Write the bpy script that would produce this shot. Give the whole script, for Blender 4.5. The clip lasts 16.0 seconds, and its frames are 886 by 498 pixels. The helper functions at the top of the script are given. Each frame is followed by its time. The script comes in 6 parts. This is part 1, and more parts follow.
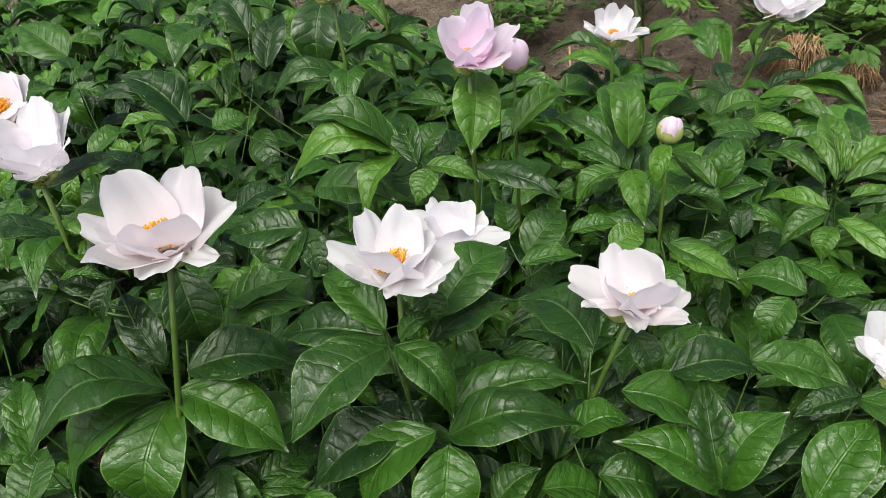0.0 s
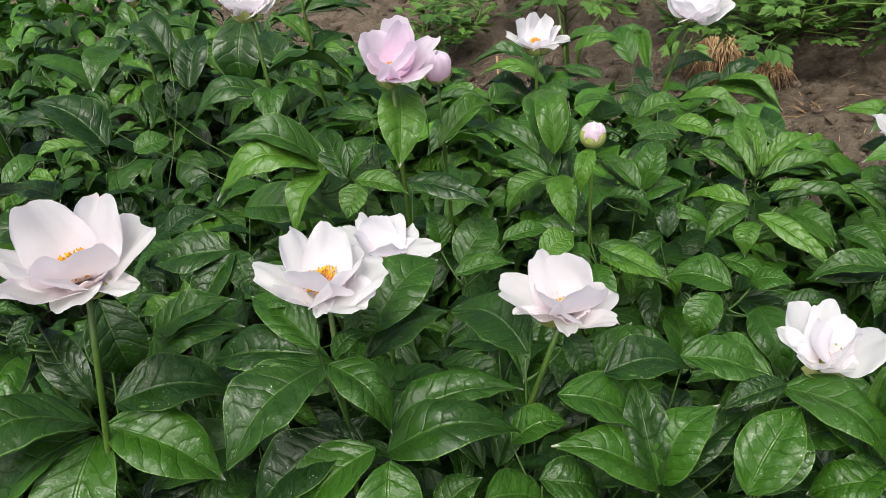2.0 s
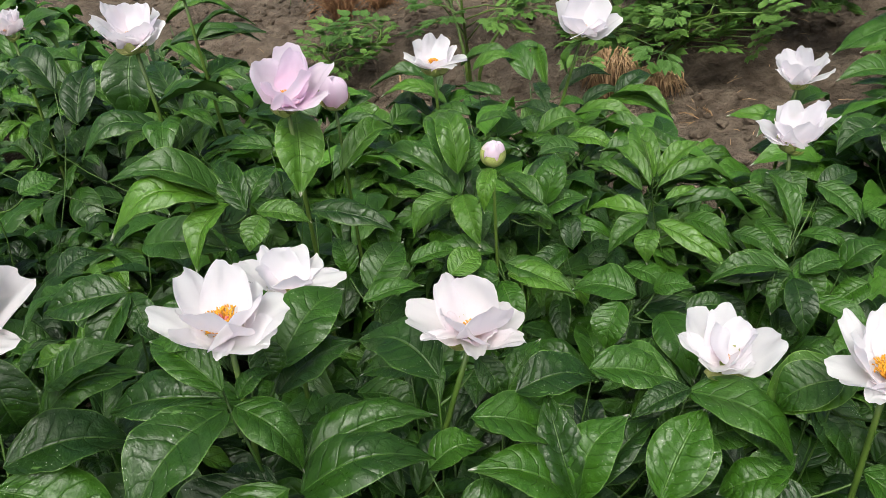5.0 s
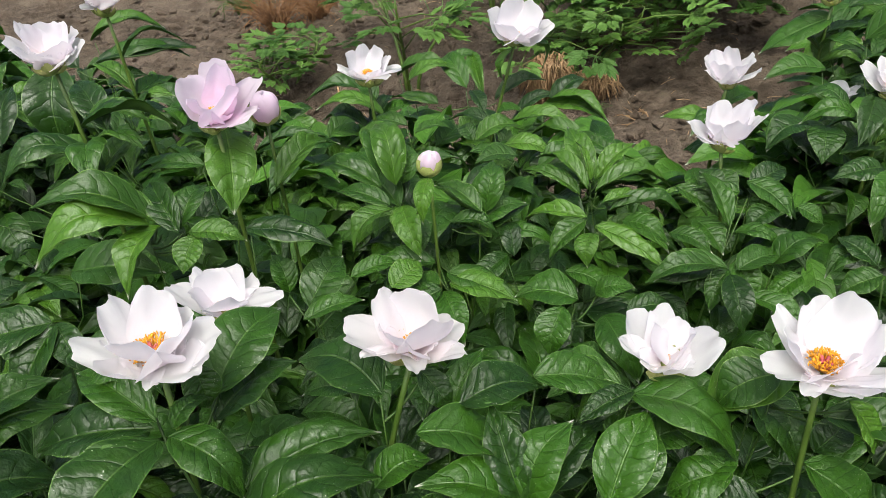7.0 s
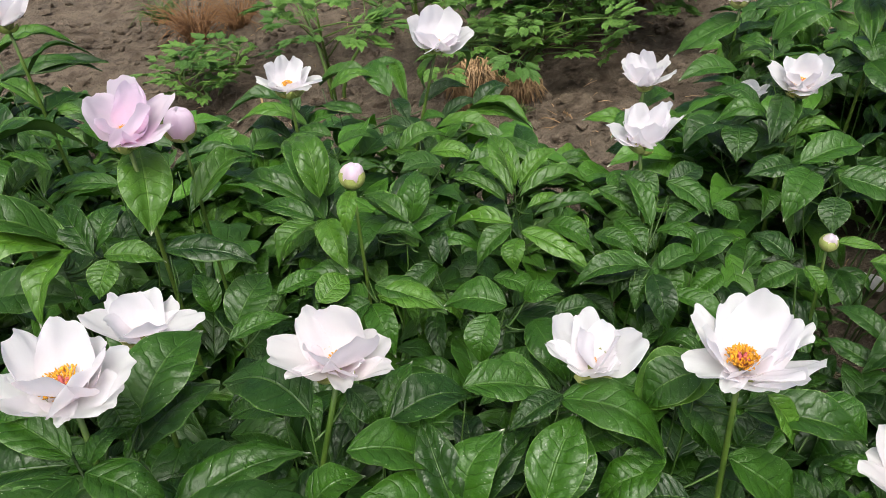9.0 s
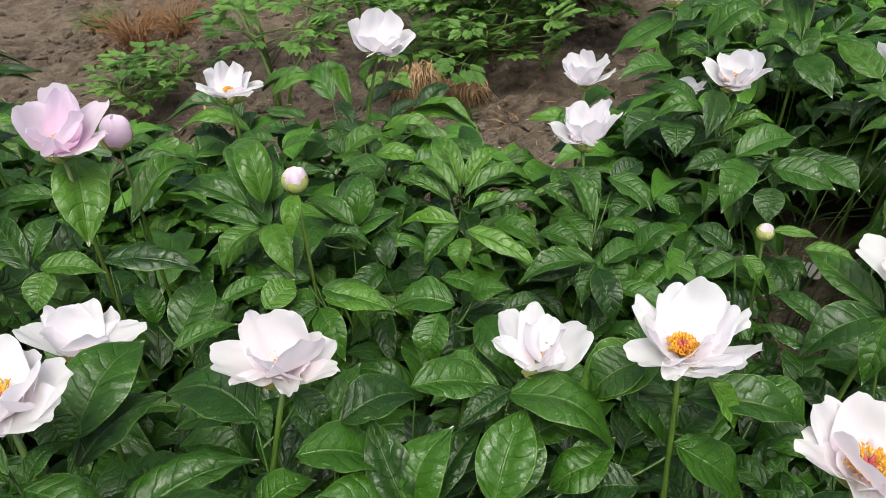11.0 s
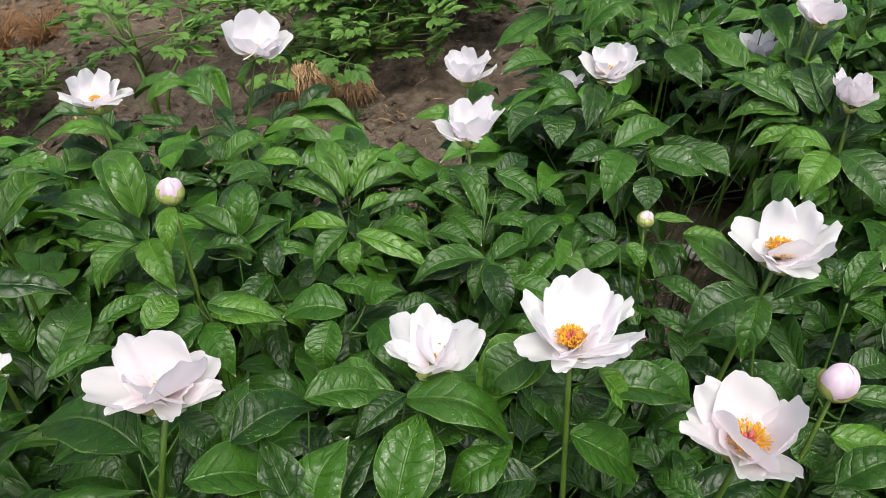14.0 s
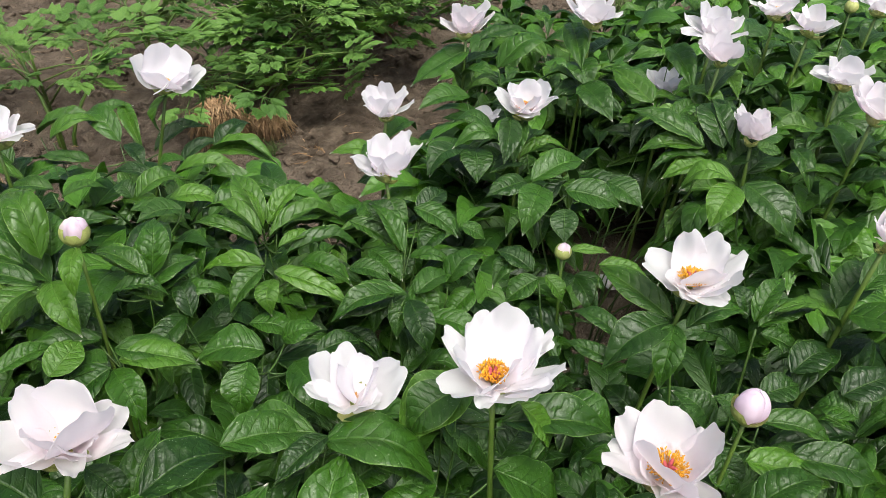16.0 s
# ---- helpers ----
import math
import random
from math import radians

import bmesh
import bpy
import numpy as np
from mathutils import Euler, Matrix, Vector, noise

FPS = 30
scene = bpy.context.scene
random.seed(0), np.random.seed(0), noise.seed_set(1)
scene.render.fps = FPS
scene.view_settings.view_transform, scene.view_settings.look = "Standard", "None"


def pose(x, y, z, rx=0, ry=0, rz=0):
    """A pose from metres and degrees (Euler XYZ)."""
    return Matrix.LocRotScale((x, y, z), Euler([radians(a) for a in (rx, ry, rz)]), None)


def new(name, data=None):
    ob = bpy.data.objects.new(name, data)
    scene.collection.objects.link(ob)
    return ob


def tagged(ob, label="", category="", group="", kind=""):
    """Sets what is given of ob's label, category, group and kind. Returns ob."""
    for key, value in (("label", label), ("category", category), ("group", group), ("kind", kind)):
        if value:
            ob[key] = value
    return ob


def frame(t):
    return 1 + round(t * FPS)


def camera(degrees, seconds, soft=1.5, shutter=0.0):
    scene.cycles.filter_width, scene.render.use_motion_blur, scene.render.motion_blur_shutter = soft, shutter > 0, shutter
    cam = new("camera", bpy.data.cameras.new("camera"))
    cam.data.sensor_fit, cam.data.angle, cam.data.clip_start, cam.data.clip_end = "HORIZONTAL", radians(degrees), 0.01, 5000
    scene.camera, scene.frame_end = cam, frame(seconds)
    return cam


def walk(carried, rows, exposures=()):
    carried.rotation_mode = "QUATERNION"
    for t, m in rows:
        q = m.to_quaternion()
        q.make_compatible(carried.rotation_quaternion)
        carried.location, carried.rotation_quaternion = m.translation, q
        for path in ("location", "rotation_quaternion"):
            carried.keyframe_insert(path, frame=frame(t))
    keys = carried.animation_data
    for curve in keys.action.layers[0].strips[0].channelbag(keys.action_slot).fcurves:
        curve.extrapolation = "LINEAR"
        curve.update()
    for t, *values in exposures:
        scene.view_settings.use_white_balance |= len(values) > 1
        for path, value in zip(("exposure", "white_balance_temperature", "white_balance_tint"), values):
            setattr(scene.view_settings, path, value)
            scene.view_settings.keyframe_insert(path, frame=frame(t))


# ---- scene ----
cam = camera(59.60, 16.0, soft=0.8)
PATH = [
    (0.0, pose(-0.0000, -0.0000, 1.0600, 53.945, 5.774, -0.104)),
    (0.5, pose(0.0088, 0.0017, 1.0575, 53.759, 6.146, -1.629)),
    (1.0, pose(0.0083, 0.0011, 1.0599, 53.836, 5.803, -3.173)),
    (1.5, pose(0.0110, 0.0019, 1.0602, 54.181, 5.758, -4.237)),
    (2.0, pose(0.0138, 0.0014, 1.0593, 54.269, 5.785, -5.324)),
    (2.5, pose(0.0160, 0.0008, 1.0595, 54.392, 5.579, -6.873)),
    (3.0, pose(0.0183, 0.0010, 1.0609, 54.201, 5.334, -8.323)),
    (3.5, pose(0.0219, 0.0028, 1.0628, 54.266, 5.063, -9.560)),
    (4.0, pose(0.0243, 0.0076, 1.0625, 54.430, 4.945, -10.391)),
    (6.5, pose(0.0456, 0.0147, 1.0625, 54.994, 5.509, -15.608)),
    (7.0, pose(0.0482, 0.0184, 1.0591, 54.928, 5.271, -16.768)),
    (7.5, pose(0.0522, 0.0178, 1.0590, 55.012, 5.531, -18.304)),
    (8.0, pose(0.0557, 0.0206, 1.0601, 54.923, 5.112, -19.751)),
    (8.5, pose(0.0613, 0.0227, 1.0608, 54.818, 4.861, -20.967)),
    (9.0, pose(0.0642, 0.0229, 1.0618, 54.789, 4.571, -22.016)),
    (11.5, pose(0.0745, 0.0118, 1.0566, 54.801, 4.284, -26.715)),
    (12.0, pose(0.0777, 0.0109, 1.0579, 54.643, 4.328, -27.687)),
    (12.5, pose(0.0821, 0.0142, 1.0578, 54.417, 4.030, -29.054)),
    (13.0, pose(0.0840, 0.0196, 1.0556, 54.095, 3.672, -30.141)),
    (13.5, pose(0.0905, 0.0215, 1.0539, 53.970, 2.966, -32.508)),
    (14.0, pose(0.0912, 0.0187, 1.0537, 54.242, 2.655, -33.811)),
    (14.5, pose(0.0944, 0.0189, 1.0558, 54.890, 2.180, -35.385)),
    (15.0, pose(0.0955, 0.0200, 1.0555, 55.365, 1.372, -36.754)),
    (15.5, pose(0.0957, 0.0218, 1.0541, 55.979, 0.765, -38.059)),
    (16.0, pose(0.0972, 0.0236, 1.0529, 56.503, 0.286, -39.219)),
]
walk(cam, PATH, [(0.0, 0.65, 6250, 1), (16.0, 0.7, 6250, 2)])

# ---- light: an overcast sky with a weak, wide sun ----
SUN_UP, SUN_TURN = 62.0, 200.0
world = bpy.data.worlds.new("overcast_sky")
scene.world = world
world.use_nodes = True
_n, _l = world.node_tree.nodes, world.node_tree.links
sky = _n.new("ShaderNodeTexSky")
sky.sky_type, sky.sun_disc = "NISHITA", False
sky.sun_elevation, sky.sun_rotation = radians(SUN_UP), radians(SUN_TURN)
sky.air_density, sky.dust_density, sky.ozone_density = 0.4, 7.0, 0.0
_n["Background"].inputs["Strength"].default_value = 0.15
_l.new(sky.outputs["Color"], _n["Background"].inputs["Color"])
sun = new("sun", bpy.data.lights.new("sun", "SUN"))
sun.data.energy, sun.data.angle, sun.data.color = 1.35, radians(34), (1.0, 0.98, 0.95)
sun.matrix_world = pose(0, 0, 6, 90 - SUN_UP, 0, 180 - SUN_TURN)


# ---- materials ----
class Nodes:
    """A small builder for node materials."""

    def __init__(self, name):
        self.mat = bpy.data.materials.new(name)
        self.mat.use_nodes = True
        self.n, self.l = self.mat.node_tree.nodes, self.mat.node_tree.links
        self.bsdf = self.n["Principled BSDF"]
        self.out = self.n["Material Output"]

    def add(self, kind, **props):
        node = self.n.new("ShaderNode" + kind)
        for key, value in props.items():
            if key == "op":
                node.operation = value
            elif key == "blend":
                node.data_type, node.blend_type = "RGBA", value
        return node

    def put(self, value, socket):
        if isinstance(value, bpy.types.NodeSocket):
            self.l.new(value, socket)
        else:
            socket.default_value = value

    def math(self, op, a, b=0.0, c=0.0):
        m = self.add("Math", op=op)
        for v, s in zip((a, b, c), m.inputs):
            self.put(v, s)
        return m.outputs[0]

    def mix(self, fac, a, b, blend="MIX"):
        m = self.add("Mix", blend=blend)
        self.put(fac, m.inputs[0])
        for v, s in ((a, m.inputs[6]), (b, m.inputs[7])):
            self.put((*v, 1.0) if isinstance(v, tuple) else v, s)
        return m.outputs[2]

    def noise(self, vec, scale, detail=4.0, rough=0.55):
        t = self.add("TexNoise")
        self.put(vec, t.inputs["Vector"])
        t.inputs["Scale"].default_value, t.inputs["Detail"].default_value = scale, detail
        t.inputs["Roughness"].default_value = rough
        return t.outputs["Fac"]

    def ramp(self, fac, low, high, a=0.0, b=1.0):
        m = self.add("MapRange")
        m.interpolation_type = "SMOOTHSTEP"
        self.put(fac, m.inputs["Value"])
        for v, k in ((low, "From Min"), (high, "From Max"), (a, "To Min"), (b, "To Max")):
            self.put(v, m.inputs[k])
        return m.outputs["Result"]

    def bump(self, height, strength, distance):
        b = self.add("Bump")
        self.put(height, b.inputs["Height"])
        b.inputs["Strength"].default_value, b.inputs["Distance"].default_value = strength, distance
        return b.outputs["Normal"]

    def object_space(self):
        """Object coordinates, shifted by each object's own random number."""
        tex, info = self.add("TexCoord"), self.add("ObjectInfo")
        shift = self.add("VectorMath", op="ADD")
        self.put(tex.outputs["Object"], shift.inputs[0])
        self.put(self.math("MULTIPLY", info.outputs["Random"], 37.0), shift.inputs[1])
        return shift.outputs[0], info.outputs["Random"]

    def translucent(self, colour, share, normal=None):
        """Lets part of the light through a thin blade."""
        t, m = self.add("BsdfTranslucent"), self.add("MixShader")
        self.put(colour, t.inputs["Color"])
        if normal is not None:
            self.put(normal, t.inputs["Normal"])
        m.inputs[0].default_value = share
        self.l.new(self.bsdf.outputs[0], m.inputs[1])
        self.l.new(t.outputs[0], m.inputs[2])
        self.l.new(m.outputs[0], self.out.inputs["Surface"])


def leaf_material(name, dark, light, vein, veins=7.0, specks=0.9, rough=0.33, joined_up=False):
    """Glossy, quilted leaf. The grain follows the blade; joined_up: many leaves in one mesh, told apart by island."""
    k = Nodes(name)
    uv = k.add("TexCoord").outputs["UV"]
    rnd = k.add("NewGeometry").outputs["Random Per Island"] if joined_up else k.add("ObjectInfo").outputs["Random"]
    squeeze, shift = k.add("VectorMath", op="MULTIPLY"), k.add("VectorMath", op="ADD")
    k.put(uv, squeeze.inputs[0])
    k.put((0.45, 1.0, 1.0), squeeze.inputs[1])
    k.put(squeeze.outputs[0], shift.inputs[0])
    k.put(k.math("MULTIPLY", rnd, 37.0), shift.inputs[1])
    vec = shift.outputs[0]
    sep = k.add("SeparateXYZ")
    k.put(uv, sep.inputs[0])
    across = k.math("MULTIPLY", k.math("ABSOLUTE", k.math("SUBTRACT", sep.outputs[0], 0.5)), 2.0)
    along = sep.outputs[1]
    # side veins curve forward from the midrib
    phase = k.math("SUBTRACT", k.math("MULTIPLY", along, veins), k.math("MULTIPLY", k.math("POWER", across, 1.25), 1.25))
    wob = k.math("MULTIPLY", k.math("SUBTRACT", k.noise(vec, 6.0, 2.0), 0.5), 0.95)
    saw = k.math("FRACT", k.math("ADD", phase, wob))
    tri = k.math("MULTIPLY", k.math("ABSOLUTE", k.math("SUBTRACT", saw, 0.5)), 2.0)
    side = k.math("MULTIPLY", k.math("MULTIPLY", k.ramp(tri, 0.84, 1.0), k.ramp(across, 0.98, 0.4)), k.ramp(k.noise(vec, 4.0, 1.0), 0.35, 0.6, 0.45, 1.0))
    mid = k.ramp(across, 0.07, 0.015)
    blotch = k.noise(vec, 5.0, 5.0)
    tone = k.math("ADD", k.math("MULTIPLY", blotch, 0.55), k.math("MULTIPLY", rnd, 0.75))
    body = k.mix(k.ramp(tone, 0.25, 1.0), dark, light)
    fine = k.noise(vec, 48.0, 3.0)
    body = k.mix(k.ramp(fine, 0.4, 0.75, 0.0, 0.2), body, tuple(c * 0.6 for c in dark))
    body = k.mix(k.math("MULTIPLY", side, 0.38), body, tuple(c * 0.45 for c in dark))
    body = k.mix(k.math("MULTIPLY", k.ramp(across, 0.035, 0.01), 0.32), body, vein)
    # a thin pale rim, browned tips here and there, small pale specks on the blade
    body = k.mix(k.ramp(across, 0.95, 0.985, 0.0, 0.5), body, vein)
    burnt = k.math("MULTIPLY", k.ramp(k.math("ADD", along, k.math("MULTIPLY", k.noise(vec, 14.0, 3.0), 0.12)), 1.0, 1.05), k.ramp(rnd, 0.45, 0.5))
    body = k.mix(burnt, body, (0.5, 0.48, 0.44))
    # the net of small veins
    cell = k.add("TexVoronoi")
    cell.feature = "DISTANCE_TO_EDGE"
    k.put(vec, cell.inputs["Vector"])
    cell.inputs["Scale"].default_value = 22.0
    groove = k.ramp(cell.outputs["Distance"], 0.0, 0.16, 1.0, 0.0)
    body = k.mix(k.math("MULTIPLY", groove, 0.07), body, tuple(c * 0.5 for c in dark))
    vor = k.add("TexVoronoi")
    k.put(vec, vor.inputs["Vector"])
    vor.inputs["Scale"].default_value = 40.0
    speck = k.math("MULTIPLY", k.ramp(vor.outputs["Distance"], 0.19, 0.09), k.ramp(k.math("ADD", k.noise(vec, 5.0, 2.0), k.math("MULTIPLY", k.math("POWER", across, 2.0), 0.18)), 0.5, 0.66, 0.0, specks))
    chance = k.add("SeparateXYZ")
    k.put(vor.outputs["Color"], chance.inputs[0])
    speck = k.math("MULTIPLY", speck, k.ramp(chance.outputs[0], 0.35, 0.65))
    body = k.mix(speck, body, (0.6, 0.64, 0.53))
    k.put(body, k.bsdf.inputs["Base Color"])
    k.put(k.ramp(k.noise(vec, 7.0, 3.0), 0.3, 0.75, rough - 0.06, rough + 0.2), k.bsdf.inputs["Roughness"])
    k.bsdf.inputs["Specular IOR Level"].default_value = 0.37
    puff = k.math("SUBTRACT", k.math("SUBTRACT", 1.0, k.math("POWER", tri, 2.6)), k.math("MULTIPLY", mid, 1.2))
    puff = k.math("SUBTRACT", puff, k.math("ADD", k.math("MULTIPLY", groove, 0.1), k.math("MULTIPLY", side, 0.5)))
    height = k.math("ADD", k.math("MULTIPLY", puff, 0.34), k.math("ADD", k.math("MULTIPLY", k.noise(vec, 14.0, 2.0, 0.45), 1.0), k.math("MULTIPLY", k.noise(vec, 60.0, 2.0), 0.1)))
    k.put(k.bump(height, 0.58, 0.0036), k.bsdf.inputs["Normal"])
    k.translucent((light[0] * 1.7, light[1] * 1.9, light[2] * 0.9, 1.0), 0.1)
    return k.mat


def petal_material(name, white, blush, reach):
    k = Nodes(name)
    vec, rnd = k.object_space()
    sep = k.add("SeparateXYZ")
    k.put(k.add("TexCoord").outputs["UV"], sep.inputs[0])
    streak = k.add("Mapping")
    k.put(k.add("TexCoord").outputs["UV"], streak.inputs["Vector"])
    streak.inputs["Scale"].default_value = (26.0, 1.4, 1.0)
    lines = k.noise(streak.outputs[0], 1.6, 3.0)
    near = k.ramp(k.math("ADD", sep.outputs[1], k.math("MULTIPLY", k.math("SUBTRACT", k.noise(vec, 26.0, 3.0), 0.5), 0.7)), reach, 0.0)
    fac = k.math("MULTIPLY", near, k.ramp(rnd, 0.0, 1.0, 0.45, 1.0))
    body = k.mix(fac, white, blush)
    body = k.mix(k.ramp(lines, 0.45, 0.8, 0.0, 0.12), body, tuple(0.5 * (a + b) * 0.96 for a, b in zip(white, blush)))
    k.put(body, k.bsdf.inputs["Base Color"])
    k.bsdf.inputs["Roughness"].default_value = 0.55
    k.bsdf.inputs["Specular IOR Level"].default_value = 0.25
    k.bsdf.inputs["Sheen Weight"].default_value = 0.08
    height = k.math("ADD", k.math("MULTIPLY", lines, 0.6), k.noise(vec, 60.0, 3.0))
    k.put(k.bump(height, 0.16, 0.002), k.bsdf.inputs["Normal"])
    k.translucent((white[0], white[1] * 0.98, white[2] * 0.99, 1.0), 0.61)
    return k.mat


def plain_material(name, low, high, scale, rough=0.6, relief=0.0015, fine=6.0):
    k = Nodes(name)
    vec, rnd = k.object_space()
    n = k.noise(vec, scale, 4.0)
    body = k.mix(k.ramp(k.math("ADD", k.math("MULTIPLY", n, 0.8), k.math("MULTIPLY", rnd, 0.25)), 0.3, 0.8), low, high)
    k.put(body, k.bsdf.inputs["Base Color"])
    k.bsdf.inputs["Roughness"].default_value = rough
    k.put(k.bump(k.noise(vec, scale * fine, 3.0), 0.4, relief), k.bsdf.inputs["Normal"])
    return k.mat


def soil_material():
    k = Nodes("dry_soil")
    vec = k.add("TexCoord").outputs["Object"]
    big, mid, fine = k.noise(vec, 1.7, 4.0), k.noise(vec, 14.0, 5.0), k.noise(vec, 90.0, 5.0, 0.65)
    body = k.mix(k.ramp(mid, 0.3, 0.72), (0.08, 0.06, 0.043), (0.2, 0.155, 0.116))
    body = k.mix(k.ramp(big, 0.42, 0.68, 0.0, 0.45), body, (0.24, 0.19, 0.145))
    body = k.mix(k.ramp(fine, 0.5, 0.8, 0.0, 0.55), body, (0.06, 0.046, 0.033))
    pale = k.add("TexVoronoi")
    k.put(vec, pale.inputs["Vector"])
    pale.inputs["Scale"].default_value = 70.0
    body = k.mix(k.ramp(pale.outputs["Distance"], 0.14, 0.05, 0.0, 0.4), body, (0.34, 0.29, 0.24))
    k.put(body, k.bsdf.inputs["Base Color"])
    k.bsdf.inputs["Roughness"].default_value = 0.95
    k.bsdf.inputs["Specular IOR Level"].default_value = 0.15
    h = k.math("ADD", k.math("MULTIPLY", mid, 1.4), k.math("MULTIPLY", fine, 0.8))
    k.put(k.bump(h, 1.0, 0.03), k.bsdf.inputs["Normal"])
    return k.mat


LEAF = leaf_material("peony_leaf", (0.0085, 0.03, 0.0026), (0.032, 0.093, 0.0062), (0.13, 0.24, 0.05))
# LEAF darkened for the low foliage: shade between the leaves painted into its green
LEAF_LOW_SHADE = leaf_material("shade_dark_lower_foliage", (0.0065, 0.024, 0.002), (0.023, 0.07, 0.005), (0.13, 0.24, 0.05), specks=0.5, joined_up=True)
# the same leaf in paler green: sky sheen on far foliage, put into the colour
LEAF_FAR_SHEEN = leaf_material("sheen_pale_peony_foliage", (0.017, 0.056, 0.0048), (0.068, 0.175, 0.0145), (0.13, 0.24, 0.05), specks=0.45, joined_up=True)
# young leaves' own lighter green; the far fill also uses it for sky sheen
LEAF_YOUNG = leaf_material("young_peony_leaf", (0.021, 0.064, 0.0048), (0.064, 0.152, 0.0115), (0.2, 0.33, 0.07), specks=0.6)
CUT_LEAF = leaf_material("cut_leaf", (0.042, 0.105, 0.014), (0.12, 0.23, 0.04), (0.14, 0.24, 0.07), veins=3.0, specks=0.0, rough=0.45)
LEAF_BACK = plain_material("leaf_underside", (0.05, 0.115, 0.018), (0.085, 0.165, 0.034), 14.0, 0.6, 0.001)
STEM = plain_material("green_stem", (0.05, 0.095, 0.012), (0.1, 0.16, 0.025), 30.0, 0.45)
STALK = plain_material("leaf_stalk", (0.03, 0.07, 0.009), (0.06, 0.115, 0.017), 30.0, 0.5)
BUD_PETAL = petal_material("bud_petal", (0.9, 0.81, 0.9), (0.88, 0.71, 0.8), 0.9)
SEPAL = plain_material("pale_green_sepal", (0.3, 0.35, 0.085), (0.5, 0.51, 0.2), 40.0, 0.5)
PETAL_WHITE = petal_material("white_petal", (0.93, 0.905, 0.94), (0.89, 0.815, 0.83), 0.5)
PETAL_BLUSH = petal_material("blush_petal", (0.91, 0.865, 0.905), (0.885, 0.75, 0.77), 0.7)
PETAL_PINK = petal_material("pink_petal", (0.92, 0.81, 0.93), (0.9, 0.62, 0.755), 1.0)
ANTHER = plain_material("orange_anther", (0.72, 0.3, 0.012), (0.85, 0.47, 0.03), 120.0, 0.7)
PISTIL = plain_material("red_pistil", (0.4, 0.05, 0.08), (0.5, 0.16, 0.12), 150.0, 0.5)
SOIL = soil_material()
STRAW = plain_material("dry_straw", (0.22, 0.13, 0.06), (0.46, 0.31, 0.17), 25.0, 0.8)
RUST = plain_material("withered_brown", (0.1, 0.045, 0.02), (0.25, 0.13, 0.05), 25.0, 0.8)


# ---- mesh helpers ----
def part(name, mesh, material, parent, m=None, label="", kind=""):
    """One mesh object under a thing, placed in the world by m."""
    if isinstance(mesh, bmesh.types.BMesh):
        data = bpy.data.meshes.new(name)
        mesh.to_mesh(data)
        mesh.free()
        mesh = data
    if material is not None and not mesh.materials:
        mesh.materials.append(material)
    ob = new(name, mesh)
    ob.parent = parent
    up = ((parent.parent.matrix_basis if parent.parent else Matrix()) @ parent.matrix_basis).inverted()
    ob.matrix_basis = up @ m if m is not None else up
    return tagged(ob, label, kind=kind)


def thing(name, at, label, category, group=""):
    ob = new(name)
    ob.empty_display_size = 0.05
    ob.matrix_basis = Matrix.Translation(at)
    return tagged(ob, label, category, group)


def sheet(name, rows, cols, spot, uv=True):
    """A smooth mesh of rows x cols quads; spot(u, v) gives the corner at u, v from 0 to 1."""
    verts = [spot(c / cols, r / rows) for r in range(rows + 1) for c in range(cols + 1)]
    w = cols + 1
    faces = [(r * w + c, r * w + c + 1, (r + 1) * w + c + 1, (r + 1) * w + c) for r in range(rows) for c in range(cols)]
    me = bpy.data.meshes.new(name)
    me.from_pydata(verts, [], faces)
    if uv:
        lay = me.uv_layers.new(name="UVMap")
        for loop in me.loops:
            lay.data[loop.index].uv = ((loop.vertex_index % w) / cols, (loop.vertex_index // w) / rows)
    me.shade_smooth()
    return me


def tube_data(points, radii, sides=7):
    """Corners and faces of a tapered tube through the points."""
    verts, faces = [], []
    n = len(points)
    for i, (p, r) in enumerate(zip(points, radii)):
        d = (Vector(points[min(i + 1, n - 1)]) - Vector(points[max(i - 1, 0)])).normalized()
        a = d.cross(Vector((0.31, 0.95, 0.05))).normalized()
        b = d.cross(a)
        for k in range(sides):
            t = 2 * math.pi * k / sides
            verts.append(Vector(p) + (a * math.cos(t) + b * math.sin(t)) * r)
    for i in range(n - 1):
        for k in range(sides):
            j = (k + 1) % sides
            faces.append((i * sides + k, i * sides + j, (i + 1) * sides + j, (i + 1) * sides + k))
    faces.append(tuple(reversed(range(sides))))
    faces.append(tuple(range((n - 1) * sides, n * sides)))
    return verts, faces


def tube(name, points, radii, sides=7):
    verts, faces = tube_data(points, radii, sides)
    me = bpy.data.meshes.new(name)
    me.from_pydata(verts, [], faces)
    me.shade_smooth()
    return me


def bend(a, b, sag, n=8):
    """Points from a to b that leave a upright and bow by sag sideways."""
    a, b = Vector(a), Vector(b)
    up = Vector((0, 0, (b - a).length * 0.45))
    c1, c2 = a + up, b - Vector((0, 0, (b - a).length * 0.3)) + Vector((sag[0], sag[1], 0))
    out = []
    for i in range(n + 1):
        t = i / n
        out.append(a * (1 - t) ** 3 + c1 * 3 * t * (1 - t) ** 2 + c2 * 3 * t * t * (1 - t) + b * t ** 3)
    return out


def joined(name, pieces, material):
    """One mesh out of many (corners, faces) pieces."""
    verts, faces = [], []
    for v, f in pieces:
        k = len(verts)
        verts.extend(v)
        faces.extend(tuple(i + k for i in q) for q in f)
    me = bpy.data.meshes.new(name)
    me.from_pydata(verts, [], faces)
    me.materials.append(material)
    me.shade_smooth()
    return me


